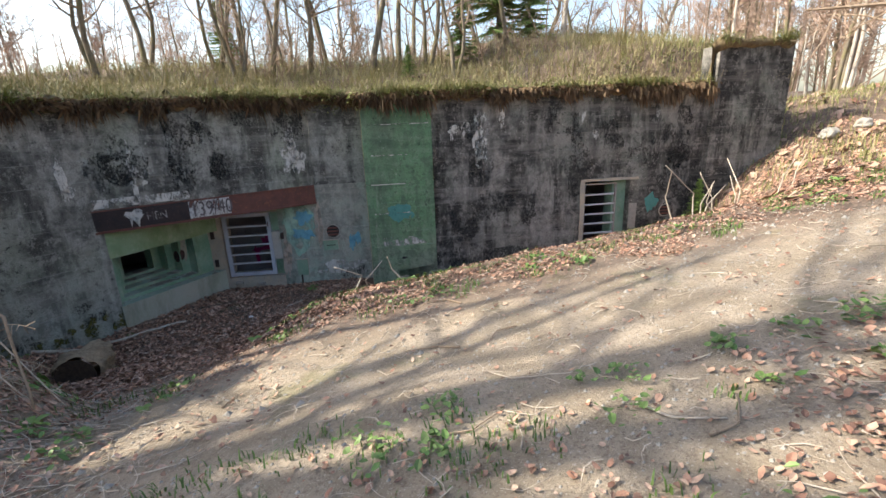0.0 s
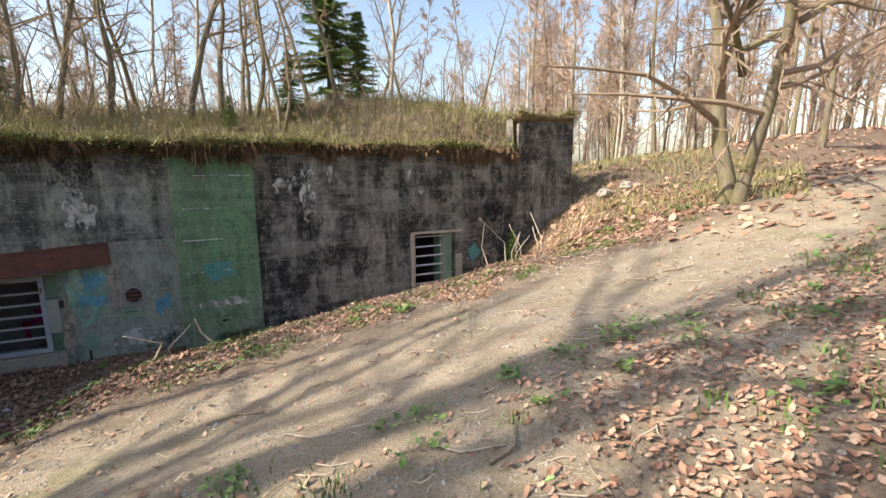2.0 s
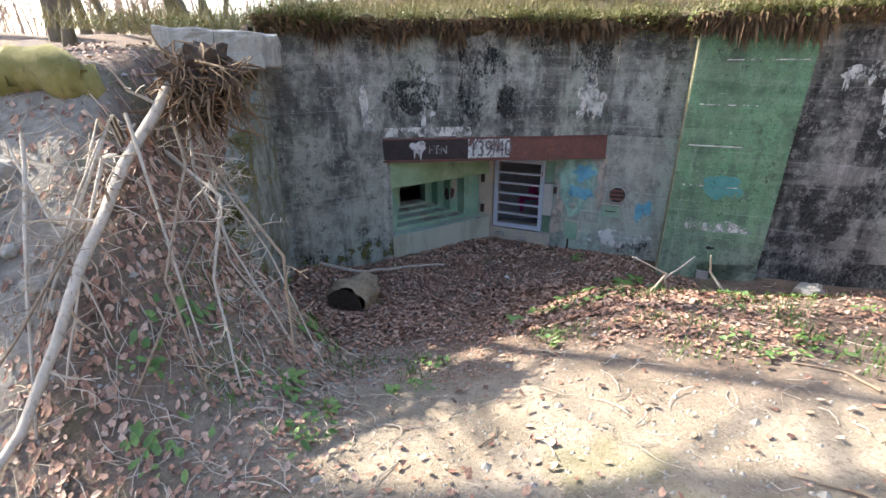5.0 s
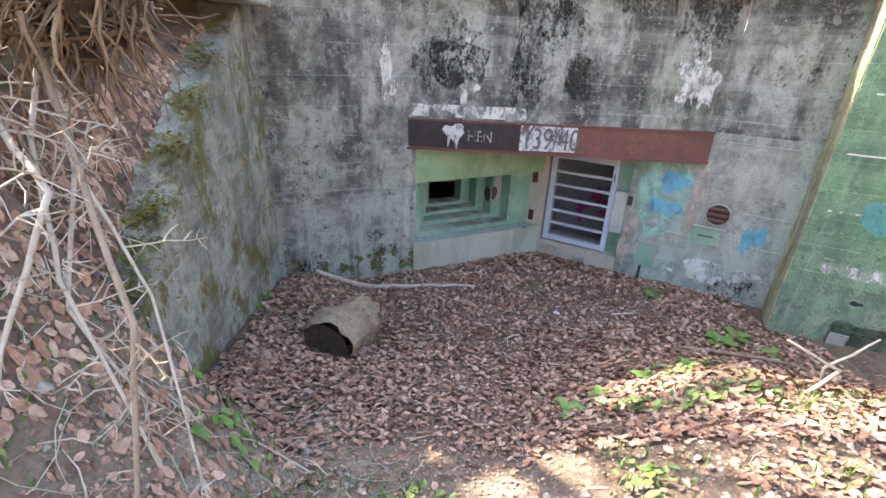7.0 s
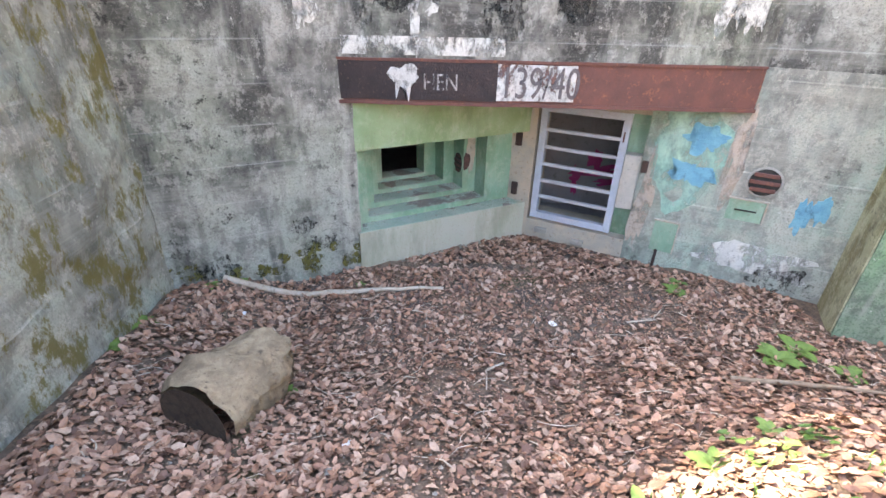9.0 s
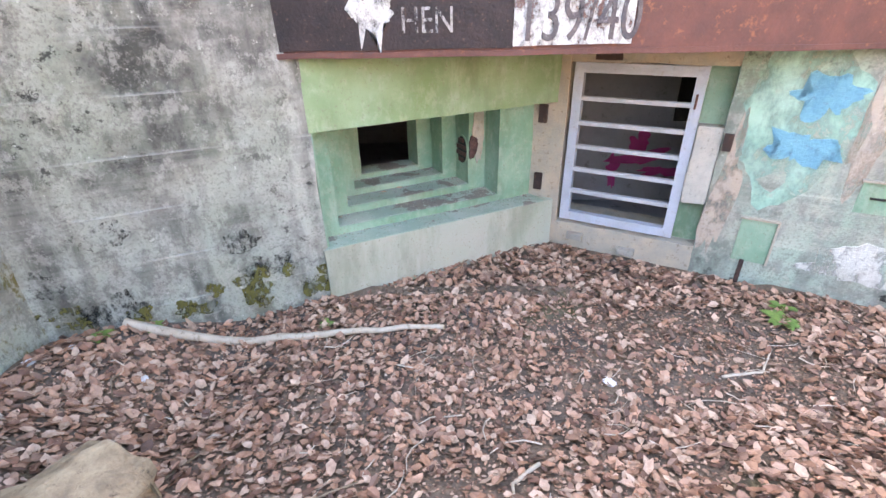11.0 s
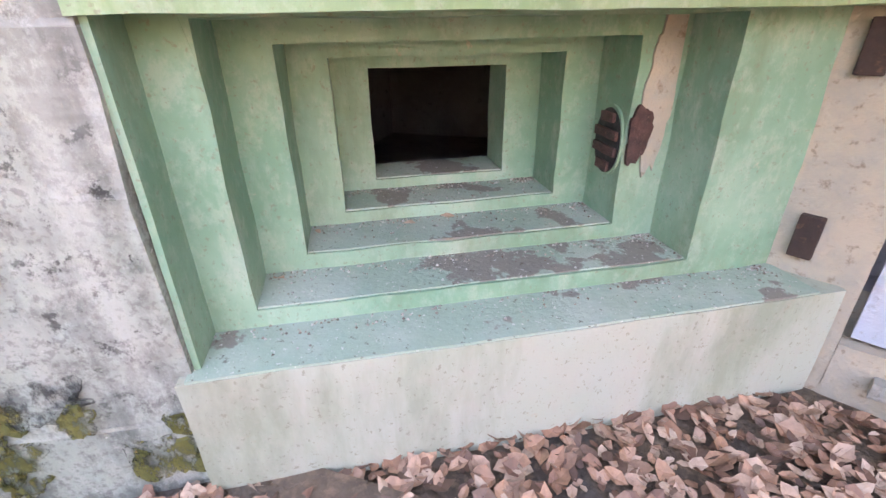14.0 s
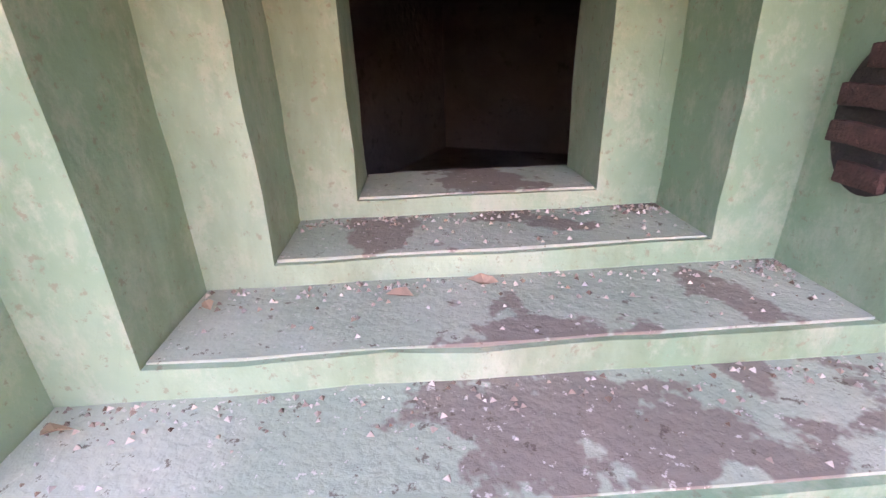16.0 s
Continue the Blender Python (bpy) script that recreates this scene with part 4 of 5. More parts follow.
far_tree = bare_tree("tree", 6, 15, 0.095, "leafless reddish-brown woodland tree behind the bunker", M_BARK, M_FARTWIG, 1, 26, 0.2, 3, 0.03, 0.15, 0.04, 0.55, 0.09, 0.009)
far_tree2 = bare_tree("tree", 7, 13, 0.085, "leafless reddish-brown woodland tree behind the bunker", M_BARK, M_FARTWIG, 1, 30, 0.17, 3, 0.04, 0.08, 0.05, 0.55, 0.08, 0.009)
protos = (slim, slim2, birch, shrub, big, far_tree, far_tree2)
rnd = random.Random(8)
for px, d, pr, sz in ((20, 16, birch, 0.9), (118, 13, slim, 0.95), (210, 13, slim2, 1.0), (258, 17, slim, 1.0), (345, 12.6, slim, 1.1), (402, 12.8, slim, 1.0), (458, 12.0, slim2, 0.95), (500, 11.0, slim2, 0.8), (600, 13.6, slim, 0.9), (692, 14, birch, 1.05), (748, 17, slim, 1.0), (845, 14.5, birch, 0.6), (925, 11.6, birch, 0.55), (60, 19, slim, 1.2), (300, 18, birch, 1.1), (440, 19, slim, 1.2), (650, 20, slim, 1.2), (160, 21, slim2, 1.3), (555, 17, slim, 1.1), (820, 20, slim, 1.0), (30, 12.5, slim2, 0.8), (375, 15, birch, 0.9)):
    x, y = along(px, d)
    stand(pr, x, y, rnd.uniform(0, 360), sz * 0.86, ROOF)
for px, d, sz in ((90, 12.6, 0.9), (170, 12.2, 0.8), (300, 12.4, 0.9), (420, 12.0, 0.8), (560, 12.5, 0.7), (660, 12.6, 0.7), (250, 13.5, 1.1), (20, 13, 1.1), (480, 14, 1.1), (780, 13.5, 0.8)):
    x, y = along(px, d)
    stand(shrub, x, y, rnd.uniform(0, 360), sz, "bare shrubs on the bunker roof")
for x, y, sz in ((-3.2, 1.6, 1.0), (-4.4, 0.2, 0.9), (-3.6, 3.6, 1.0), (-1.5, 5.5, 1.0), (0.5, 4.5, 0.9), (1.6, 6.5, 1.0), (-5.5, 2.5, 1.0), (-2.4, 8, 1.1), (-7, 6, 1.2), (3.2, 5.0, 0.9)):
    stand(slim if rnd.random() < 0.5 else slim2, x, y, rnd.uniform(0, 360), sz, ROOF)
MOUND = "large bare trees on the left mound"
for x, y, sz, tu in ((-7.2, -3.4, 1.25, 20), (-8.2, -1.9, 1.3, 95), (-10.6, -4.4, 1.5, 215), (-11.4, 0.8, 1.7, 130), (-8.6, 2.4, 1.3, 200), (-9.9, -0.7, 1.6, 160), (-5.6, -8.6, 0.8, 160), (-4.9, 0.9, 0.8, 40), (-3.4, 1.7, 0.7, 310)):
    stand(big, x, y, tu, sz, MOUND)
WOOD = "woodland trees behind the bunker"
count = 0
while count < 150:
    a, d = radians(rnd.uniform(-35, 32) if count < 105 else rnd.uniform(32, 125)), (17 if count < 105 else 26) + 45 * rnd.random() ** 0.8
    x, y = 1 + d * math.cos(a), -7 + d * math.sin(a)
    w = (x - PF.x) * BN.x + (y - PF.y) * BN.y
    if 2.5 < w < 7 and x < 26:
        continue
    stand((far_tree, far_tree2, far_tree, birch)[count % 4], x, y, rnd.uniform(0, 360), rnd.uniform(0.75, 1.15), WOOD, label="leafless birch tree in the woodland behind the bunker" if count % 4 == 3 else "")
    count += 1
for k in range(70):
    a, d = radians(rnd.uniform(125, 325)), rnd.uniform(26, 45)
    stand(far_tree if k % 2 else far_tree2, 1 + d * math.cos(a), -7 + d * math.sin(a), rnd.uniform(0, 360), rnd.uniform(0.8, 1.1), WOOD)

# far woods that close the view
fv, ff = [], []
for k in range(1300):
    a = rnd.uniform(0, 2 * math.pi)
    d = rnd.uniform(55, 85)
    x, y = 1 + d * math.cos(a), -7 + d * math.sin(a)
    z = gz(x, y)
    h = rnd.uniform(7, 11) if 0.7 < a < 2.4 else rnd.uniform(10, 16)
    p = bend(rnd, Vector((x, y, z - 0.2)), Vector((rnd.gauss(0, 0.05), rnd.gauss(0, 0.05), 1)), h, 3, 0.05, 0.02)
    tube(fv, ff, p, [0.14, 0.11, 0.07, 0.03], 3)
    for j in range(16):
        f = rnd.uniform(0.1, 0.95)
        q = p[0].lerp(p[-1], f)
        e = q + Vector((rnd.gauss(0, 1), rnd.gauss(0, 1), rnd.uniform(0.3, 1.6))) * 1.3 * (1.2 - f)
        tube(ff and fv, ff, [q, q.lerp(e, 0.5) + Vector((0, 0, 0.1)), e], [0.05, 0.035, 0.015], 3)
tagged(link_mesh("far_woods", fv, ff, M_FARTWIG), "distant leafless reddish-brown woods on the hillside", "woods", kind="stuff")

# the twin-stemmed tree beside the path, its limbs reaching over it
rt = bare_tree("tree", 15, 8.5, 0.15, "twin-stemmed mossy bare tree at the edge of the path", M_BARK, M_TWIG, 2, 15, 0.42, 3, 0.1, 0.2, 0.06, 0.75, 0.0)
x, y = along(1285, 9.8)
rt.matrix_world = pose(x, y, gz(x, y) - 0.05, 0, 0, 40)
lv, lf = [], []
lrnd = random.Random(77)
for hz, way, ln in ((2.6, (-0.5, -1.0, 0.32), 5.5), (3.3, (-0.9, -0.45, 0.2), 4.5), (2.2, (-0.75, 0.1, 0.5), 3.0)):
    m = rt.matrix_world.inverted()
    st_ = m @ Vector((x, y, gz(x, y) + hz))
    dv = m.to_3x3() @ Vector(way)
    pp = bend(lrnd, st_, dv, ln, 8, 0.07, 0.015)
    tube(lv, lf, pp, [0.07 * (1 - 0.85 * k / 8) for k in range(9)], 6)
    branch_out(lrnd, lv, lf, pp, 0.06, 1.5, 3, 9, 0.6, 0.03, 0.2, 0.0035)
me = bpy.data.meshes.new("limb")
me.from_pydata([tuple(v) for v in lv], [], lf)
me.materials.append(M_BARK)
lo_ = new("limb", me)
lo_.parent = rt


def spruce(name, height, label):
    rnd = random.Random(31)
    t = holder(name)
    tagged(t, label, "spruce tree")
    tv, tf = [], []
    tube(tv, tf, [Vector((0, 0, -0.2)), Vector((0, 0, height * 0.5)), Vector((0, 0, height))], [0.09, 0.06, 0.01], 8)
    link_mesh("trunk", tv, tf, M_BARK, t)
    nv, nf = [], []
    for k in range(150):
        f = rnd.random() ** 0.85
        z = 0.25 + f * (height - 0.3)
        a = rnd.uniform(0, 6.28)
        ln = (1 - f) * 1.25 * rnd.uniform(0.6, 1.1) + 0.18
        d = Vector((math.cos(a), math.sin(a), -0.12))
        side = Vector((-math.sin(a), math.cos(a), 0))
        n = int(10 + 26 * ln)
        for j in range(n):
            g = (j + rnd.random()) / n
            p = Vector((0, 0, z)) + d * ln * g + Vector((0, 0, -0.25 * ln * g * (1 - g)))
            for sgn in (-1, 1):
                tip = p + d * 0.1 + side * sgn * (0.2 * (1.1 - g) + 0.06) * rnd.uniform(0.6, 1.2) + Vector((0, 0, rnd.uniform(-0.1, 0.03)))
                b = len(nv)
                nv += [p, p + d * 0.035, tip, p + Vector((0, 0, 0.03))]
                nf += [(b, b + 1, b + 2), (b, b + 2, b + 3)]
    link_mesh("needles", nv, nf, M_NEEDLE, t, "dense green needle sprays")
    return t


sp = spruce("spruce_tree", 4.3, "young green spruce tree on the bunker roof")
x, y = along(590, 14.5)
sp.matrix_world = pose(x, y, gz(x, y), 0, 0, 10)
for p_ in protos:
    for o in list(p_.children_recursive):
        bpy.data.objects.remove(o)
    bpy.data.objects.remove(p_)
for px, d, sz in ((520, 13.2, 0.4), (640, 14.8, 0.6), (415, 11.0, 0.17), (905, 10.75, 0.2), (20, 19, 0.6)):
    x, y = along(px, d)
    stand(sp, x, y, px, sz, "young spruces on the roof", label="small green spruce sapling on the bunker roof")

# ---------- scattered leaves, grass, herbs ----------
rng = np.random.default_rng(4)


def surface_pts(n, x0, x1, y0, y1, keep):
    x, y = rng.uniform(x0, x1, n), rng.uniform(y0, y1, n)
    k = rng.random(n) < keep(x, y)
    x, y = x[k], y[k]
    return x, y, ground_z(x, y)


def patchy(x, y, f=1.0, o=0.0):
    return 0.5 + 0.25 * (np.sin(1.9 * f * x + o) * np.sin(2.3 * f * y + 1 + o) + np.sin(4.7 * f * x + 2 * y + o) * np.sin(3.7 * f * y - x))


def clear_of_walls(x, y):
    """True in front of the bunker and off the steep steps."""
    f = front_line(x) - 0.24
    return (y < f) & (((x - PF.x) * BN.x + (y - PF.y) * BN.y > 0.02) | (x < PF.x)) & ~((np.abs(P0.x + (WA.x - P0.x) * (y - P0.y) / (WA.y - P0.y) - x - 0.06) < 0.13) & (y > -3.9))


def leaf_sheet(name, x, y, z, size, material, label, category, lift=0.012, slope=True):
    n = len(x)
    a = rng.uniform(0, 2 * np.pi, n)
    gx = np.clip((ground_z(x + 0.04, y) - ground_z(x - 0.04, y)) / 0.08, -2, 2) if slope else 0.0
    gy = np.clip((ground_z(x, y + 0.04) - ground_z(x, y - 0.04)) / 0.08, -2, 2) if slope else 0.0
    L = size * rng.uniform(0.35, 1.25, n)
    W = L * rng.uniform(0.5, 0.72, n)
    tx, ty = rng.normal(0, 0.3, n), rng.normal(0, 0.3, n)
    fold = rng.uniform(-0.1, 0.42, n) * W
    curl = rng.uniform(-0.1, 0.35, n) * L
    ca, sa = np.cos(a), np.sin(a)
    local = [(-0.5, 0, 0.3), (-0.12, 0.5, 1), (0.28, 0.36, 0.9), (0.5, 0, 0.6), (0.28, -0.36, 0.9), (-0.12, -0.5, 1), (0.05, 0, 0)]
    vs = []
    for lx, ly, up in local:
        px, py = lx * L, ly * W
        wx, wy = px * ca - py * sa, px * sa + py * ca
        wz = np.abs(ly) * fold * 1.6 + lx * lx * 3 * curl + (tx + gx) * wx + (ty + gy) * wy + lift + 0.25 * L * np.hypot(tx, ty)
        vs.append(np.stack([x + wx, y + wy, z + wz], 1))
    v = np.stack(vs, 1).reshape(-1, 3)
    b = np.arange(n)[:, None] * 7
    tri = np.array([(0, 6, 1), (1, 6, 2), (2, 6, 3), (3, 6, 4), (4, 6, 5), (5, 6, 0)])
    f = (b[:, :, None] + tri[None]).reshape(-1, 3)
    ob = link_mesh(name, v, f, material)
    return tagged(ob, label, category, kind="stuff")


def leaf_keep(x, y):
    w = (x - PF.x) * BN.x + (y - PF.y) * BN.y
    s = (x - PF.x) * BD.x + (y - PF.y) * BD.y
    p = np.where(s > -0.6, np.where(w < 3.9 + 0.5 * np.sin(1.3 * s) * np.sin(2.9 * s + 1), 0.8, np.where(w > 6.4, 0.9 * np.clip((w - 6.2) / 1.2, 0, 1) * np.where(s > 2.2, 1, 0.35), 0.05)), 0.1)
    niche = (s < 0.2) & (y > -3.6) & (x > -1.6)
    p = np.where(niche, 0.95 * np.where((y > -1.1) & (y < -0.2) & (x > 1.6) & (x < 3.2), 0.3, 1) * (1 - 0.7 * sstep(-1.1, -1.8, y) * np.exp(-((x - 1.0 - 0.12 * (y + 2)) / 0.6) ** 2)), p)
    p = np.where((x < 0.1) & (y < -3.0), 0.85 * np.clip((0.4 - x) / 0.9, 0, 1), p)
    p = np.where((x < -1.7) & (y < -1.0), 0.3, p)
    p = np.where((y < -8) & (x < 1.5), 0.12, p)
    return p * np.clip(0.35 + 0.9 * patchy(x, y), 0, 1.2) * clear_of_walls(x, y)


x, y, z = surface_pts(42000, -1.6, 4.6, -3.7, 1.0, leaf_keep)
leaf_sheet("fallen_leaves", x, y, z, 0.06, M_LEAF, "brown dry beech leaves lying in the hollow", "leaves")
x, y, z = surface_pts(190000, -4.5, 13, -13.5, -2.0, leaf_keep)
leaf_sheet("fallen_leaves", x, y, z, 0.05, M_LEAF, "brown dry beech leaves on the bank and slope", "leaves")
x, y, z = surface_pts(60000, -1.4, 4.4, -4.4, 0.2, lambda x, y: 0.85 * clear_of_walls(x, y) * np.where((y < -3.4) & (x > 1.2), 0.3, 1))
leaf_sheet("leaf_fragments", x, y, z, 0.022, M_LEAF, "crumbled leaf fragments and bud scales on the soil", "leaves", 0.006)
xn, yn = rng.uniform(0.2, 3.3, 3600), rng.uniform(-0.1, 0.85, 3600)
kn = (yn < 0.05 + 0.5 * xn - 0.05) & (yn < 1.0 - 0.54 * (xn - 1.72) - 0.05)
leaf_sheet("fallen_leaves", xn[kn], yn[kn], np.full(kn.sum(), 0.056), 0.07, M_LEAF, "dry leaves blown into the recess", "leaves", slope=False)
x, y, z = surface_pts(16000, 8, 40, -22, -2, lambda x, y: np.where((y < -3.8 - 0.3 * (x - 9)) | (x > 13), 0.7, 0))
leaf_sheet("fallen_leaves", x, y, z, 0.16, M_LEAF, "brown leaf carpet on the woodland floor", "leaves")


def blades(name, x, y, z, height, width, material, label, category, droop=0.5, lean=0.35):
    n = len(x)
    h = height * rng.uniform(0.45, 1.2, n)
    a = rng.uniform(0, 2 * np.pi, n)
    dx, dy = np.cos(a), np.sin(a)
    w = width * rng.uniform(0.6, 1.3, n)
    l1 = lean * rng.uniform(0.1, 1.0, n) * h
    l2 = l1 * (1.8 + droop)
    vs = [np.stack([x - dy * w, y + dx * w, z - 0.02], 1), np.stack([x + dy * w, y - dx * w, z - 0.02], 1),
          np.stack([x + dx * l1 + dy * w * 0.7, y + dy * l1 - dx * w * 0.7, z + h * 0.6], 1), np.stack([x + dx * l1 - dy * w * 0.7, y + dy * l1 + dx * w * 0.7, z + h * 0.6], 1),
          np.stack([x + dx * l2, y + dy * l2, z + h * (1 - 0.35 * droop)], 1)]
    v = np.stack(vs, 1).reshape(-1, 3)
    b = np.arange(n) * 5
    quads = np.stack([b, b + 1, b + 2, b + 3], 1)
    tris = np.stack([b + 3, b + 2, b + 4], 1)
    ob = link_mesh(name, v, quads.tolist() + tris.tolist(), material)
    return tagged(ob, label, category, kind="stuff")


def roof_keep(x, y):
    f = front_line(x)
    d = y - f
    return np.where((d > -0.2) & (d < 7), np.clip(1.2 - 0.14 * d, 0.15, 1) * np.clip(0.3 + 0.9 * patchy(x, y, 0.8), 0.1, 1), 0)


def lip_z(x, y):
    return np.maximum(ground_z(x, np.maximum(y, front_line(x) + 0.02)), TOP)


x, y, z = surface_pts(95000, -4, 12.6, -5.5, 8, roof_keep)
blades("roof_grass", x, y, lip_z(x, y), 0.36, 0.005, M_DRYGRASS, "dry yellowish grass tufts on the bunker roof", "grass", 0.9, 0.75)
x, y, z = surface_pts(42000, -4, 12, -5.5, 3, lambda x, y: np.where((y - front_line(x) > -0.15) & (y - front_line(x) < 1.2), 0.5 * patchy(x, y, 1.3, 2) + 0.1, 0))
leaf_sheet("roof_herbs", x, y, lip_z(x, y) + 0.05 * rng.random(len(x)), 0.07, M_IVY, "green low herbs and moss along the roof edge", "plants", 0.03, False)
# roots and dead grass hanging over the edge
edge = [P0, P1, P2, PR, PF, PG, B0, B1]
ex, ey = [], []
for k in range(len(edge) - 1):
    n = int((edge[k + 1] - edge[k]).length * 420)
    t = rng.random(n)
    nv_ = Vector((edge[k + 1].y - edge[k].y, edge[k].x - edge[k + 1].x)).normalized()
    off = rng.uniform(-0.02, 0.1, n)
    ex.append(edge[k].x + t * (edge[k + 1].x - edge[k].x) + nv_.x * off)
    ey.append(edge[k].y + t * (edge[k + 1].y - edge[k].y) + nv_.y * off)
ex, ey = np.concatenate(ex), np.concatenate(ey)
n = len(ex)
dense = np.clip(0.2 + 1.1 * patchy(ex, ey, 1.5, 3), 0.1, 1)
top = TOP + rng.uniform(-0.03, 0.12, n)
leng = rng.uniform(0.03, 0.3, n) * dense ** 3 * 1.3 + 0.015
jx, jy = rng.normal(0, 0.05, n), rng.normal(0, 0.03, n) - 0.02
v = np.stack([np.stack([ex - 0.005, ey, top], 1), np.stack([ex + 0.006, ey, top], 1), np.stack([ex + jx, ey + jy - 0.05, top - leng * 0.4 + 0.03], 1), np.stack([ex + 1.6 * jx, ey + jy * 1.3 - 0.05, top - leng], 1)], 1).reshape(-1, 3)
b = np.arange(n) * 4
tagged(link_mesh("hanging_roots", v, np.concatenate([np.stack([b, b + 1, b + 2], 1), np.stack([b, b + 2, b + 3], 1)]), M_ROOT), "brown rootlets and dead grass hanging over the wall top", "roots", kind="stuff")


M_TURF = rough_patch("brown_root_mat", (0.12, 0.085, 0.05), (0.19, 0.15, 0.08), (0.04, 0.03, 0.02), 1.0, 9)
turf_line = edge + [B1 + BN * 0.12, W1]
turf_v, turf_f, ring_n = [], [], 9
along_ = 0.0
rows_ = []
for k in range(len(turf_line) - 1):
    d_ = turf_line[k + 1] - turf_line[k]
    out = Vector((d_.y, -d_.x)).normalized()
    steps_ = max(1, int(d_.length / 0.07))
    for j in range(steps_):
        c = turf_line[k] + d_ * (j / steps_)
        q = along_ + d_.length * j / steps_
        lift = 0.76 if k >= len(edge) - 1 else 0.0
        sag = 0.07 + 0.09 * max(0, noise.noise(Vector((q * 0.9, 0, 3)))) + 0.05 * noise.noise(Vector((q * 3.1, 5, 0)))
        rows_.append((c, out, sag, q, lift))
    along_ += d_.length
for c, out, sag, q, lift in rows_:
    for j in range(ring_n):
        a_ = 2 * math.pi * j / ring_n
        n_ = 1 + 0.55 * noise.noise(Vector((q * 4, 2 * math.cos(a_), 2 * math.sin(a_)))) + 0.3 * noise.noise(Vector((q * 13, 4 * math.cos(a_), 4 * math.sin(a_))))
        o_ = out * (0.1 * n_ * math.cos(a_) - 0.015)
        turf_v.append((c.x + o_.x, c.y + o_.y, TOP + lift + 0.04 + sag * 1.15 * n_ * math.sin(a_)))
for k in range(len(rows_) - 1):
    for j in range(ring_n):
        i0, i1 = k * ring_n + j, k * ring_n + (j + 1) % ring_n
        turf_f.append((i0, i1, i1 + ring_n, i0 + ring_n))
tagged(link_mesh("turf_edge", turf_v, turf_f, M_TURF, smooth=True), "brown overhanging turf along the top of the wall", "turf", kind="stuff")
tr_ = np.random.default_rng(77)
pick = tr_.integers(0, len(rows_), 16000)
tq = np.array([rows_[i][3] for i in pick])
live = tr_.random(len(pick)) < np.clip(0.5 + 0.9 * np.sin(1.1 * tq + 0.6) * np.sin(2.7 * tq), 0.08, 1)
pick = pick[live]
tx_ = np.array([rows_[i][0].x + rows_[i][1].x * 0.06 for i in pick]) + tr_.normal(0, 0.05, len(pick))
ty_ = np.array([rows_[i][0].y + rows_[i][1].y * 0.06 for i in pick]) + tr_.normal(0, 0.05, len(pick))
tz_ = TOP + np.array([rows_[i][4] for i in pick]) + 0.1 + tr_.normal(0, 0.06, len(pick))
leaf_sheet("turf_moss", tx_, ty_, tz_, 0.05, M_IVY, "bright green moss and herbs on the turf edge", "moss", 0.0, False)
blades("edge_grass", tx_[::2], ty_[::2], tz_[::2] - 0.02, 0.22, 0.004, M_GRASS, "green and straw grass hanging over the turf edge", "grass", 1.3, 1.1)


def tuft_sites(n, seed, keep):
    r2 = random.Random(seed)
    out = []
    while len(out) < n:
        x, y = r2.uniform(-3, 11), r2.uniform(-11, -2.2)
        if keep(x, y):
            out.append((x, y, r2.uniform(0.5, 1.3)))
    return out


def bank_site(x, y):
    w = (x - PF.x) * BN.x + (y - PF.y) * BN.y
    s = (x - PF.x) * BD.x + (y - PF.y) * BD.y
    return s > -1.2 and (2.1 < w < 4.0 or 6.3 < w < 9.5) or (-1.2 < x < 0.6 and -5.4 < y < -3.9)


gx_, gy_ = [], []
for x, y, sz in tuft_sites(170, 3, bank_site):
    k = int(45 * sz)
    gx_.append(rng.normal(x, 0.12 * sz, k))
    gy_.append(rng.normal(y, 0.09 * sz, k))
gx_, gy_ = np.concatenate(gx_), np.concatenate(gy_)
blades("grass_tufts", gx_, gy_, ground_z(gx_, gy_), 0.075, 0.006, M_HERB, "fresh green grass tufts among the leaves", "grass")
gx_, gy_ = [], []
for x, y, sz in tuft_sites(130, 9, bank_site):
    k = int(26 * sz)
    gx_.append(rng.normal(x, 0.1 * sz, k))
    gy_.append(rng.normal(y, 0.08 * sz, k))
gx_, gy_ = np.concatenate(gx_), np.concatenate(gy_)
leaf_sheet("green_herbs", gx_, gy_, ground_z(gx_, gy_) + 0.03, 0.06, M_HERB, "low green herbs on the bank", "plants")
x, y, z = surface_pts(22000, 10.3, 18, -9.5, -2.5, lambda x, y: 0.6 * patchy(x, y, 0.9, 4))
blades("bank_grass", x, y, z, 0.2, 0.008, M_GRASS, "green and straw-coloured grass on the far bank", "grass")

# pebbles on the path
pv, pf = [], []
prnd = random.Random(12)
for k in range(6500):
    x, y = prnd.uniform(-2.5, 8), prnd.uniform(-9.5, -2.5)
    if not bool(clear_of_walls(np.array(x), np.array(y))):
        continue
    r = prnd.uniform(0.006, 0.02) * (2.2 if prnd.random() < 0.04 else 1)
    z = gz(x, y)
    b = len(pv)
    ring_ = [(math.cos(a), math.sin(a)) for a in (0.3, 1.5, 2.7, 3.9, 5.2)]
    pv += [Vector((x + r * c * prnd.uniform(0.8, 1.2), y + r * s_ * prnd.uniform(0.7, 1.1), z - 0.004)) for c, s_ in ring_]
    pv.append(Vector((x, y, z + r * 0.8)))
    pf += [(b + j, b + (j + 1) % 5, b + 5) for j in range(5)]
tagged(link_mesh("pebbles", pv, pf, M_STONE), "small grey pebbles on the trodden path", "pebbles", kind="stuff")

# ---------- single things ----------


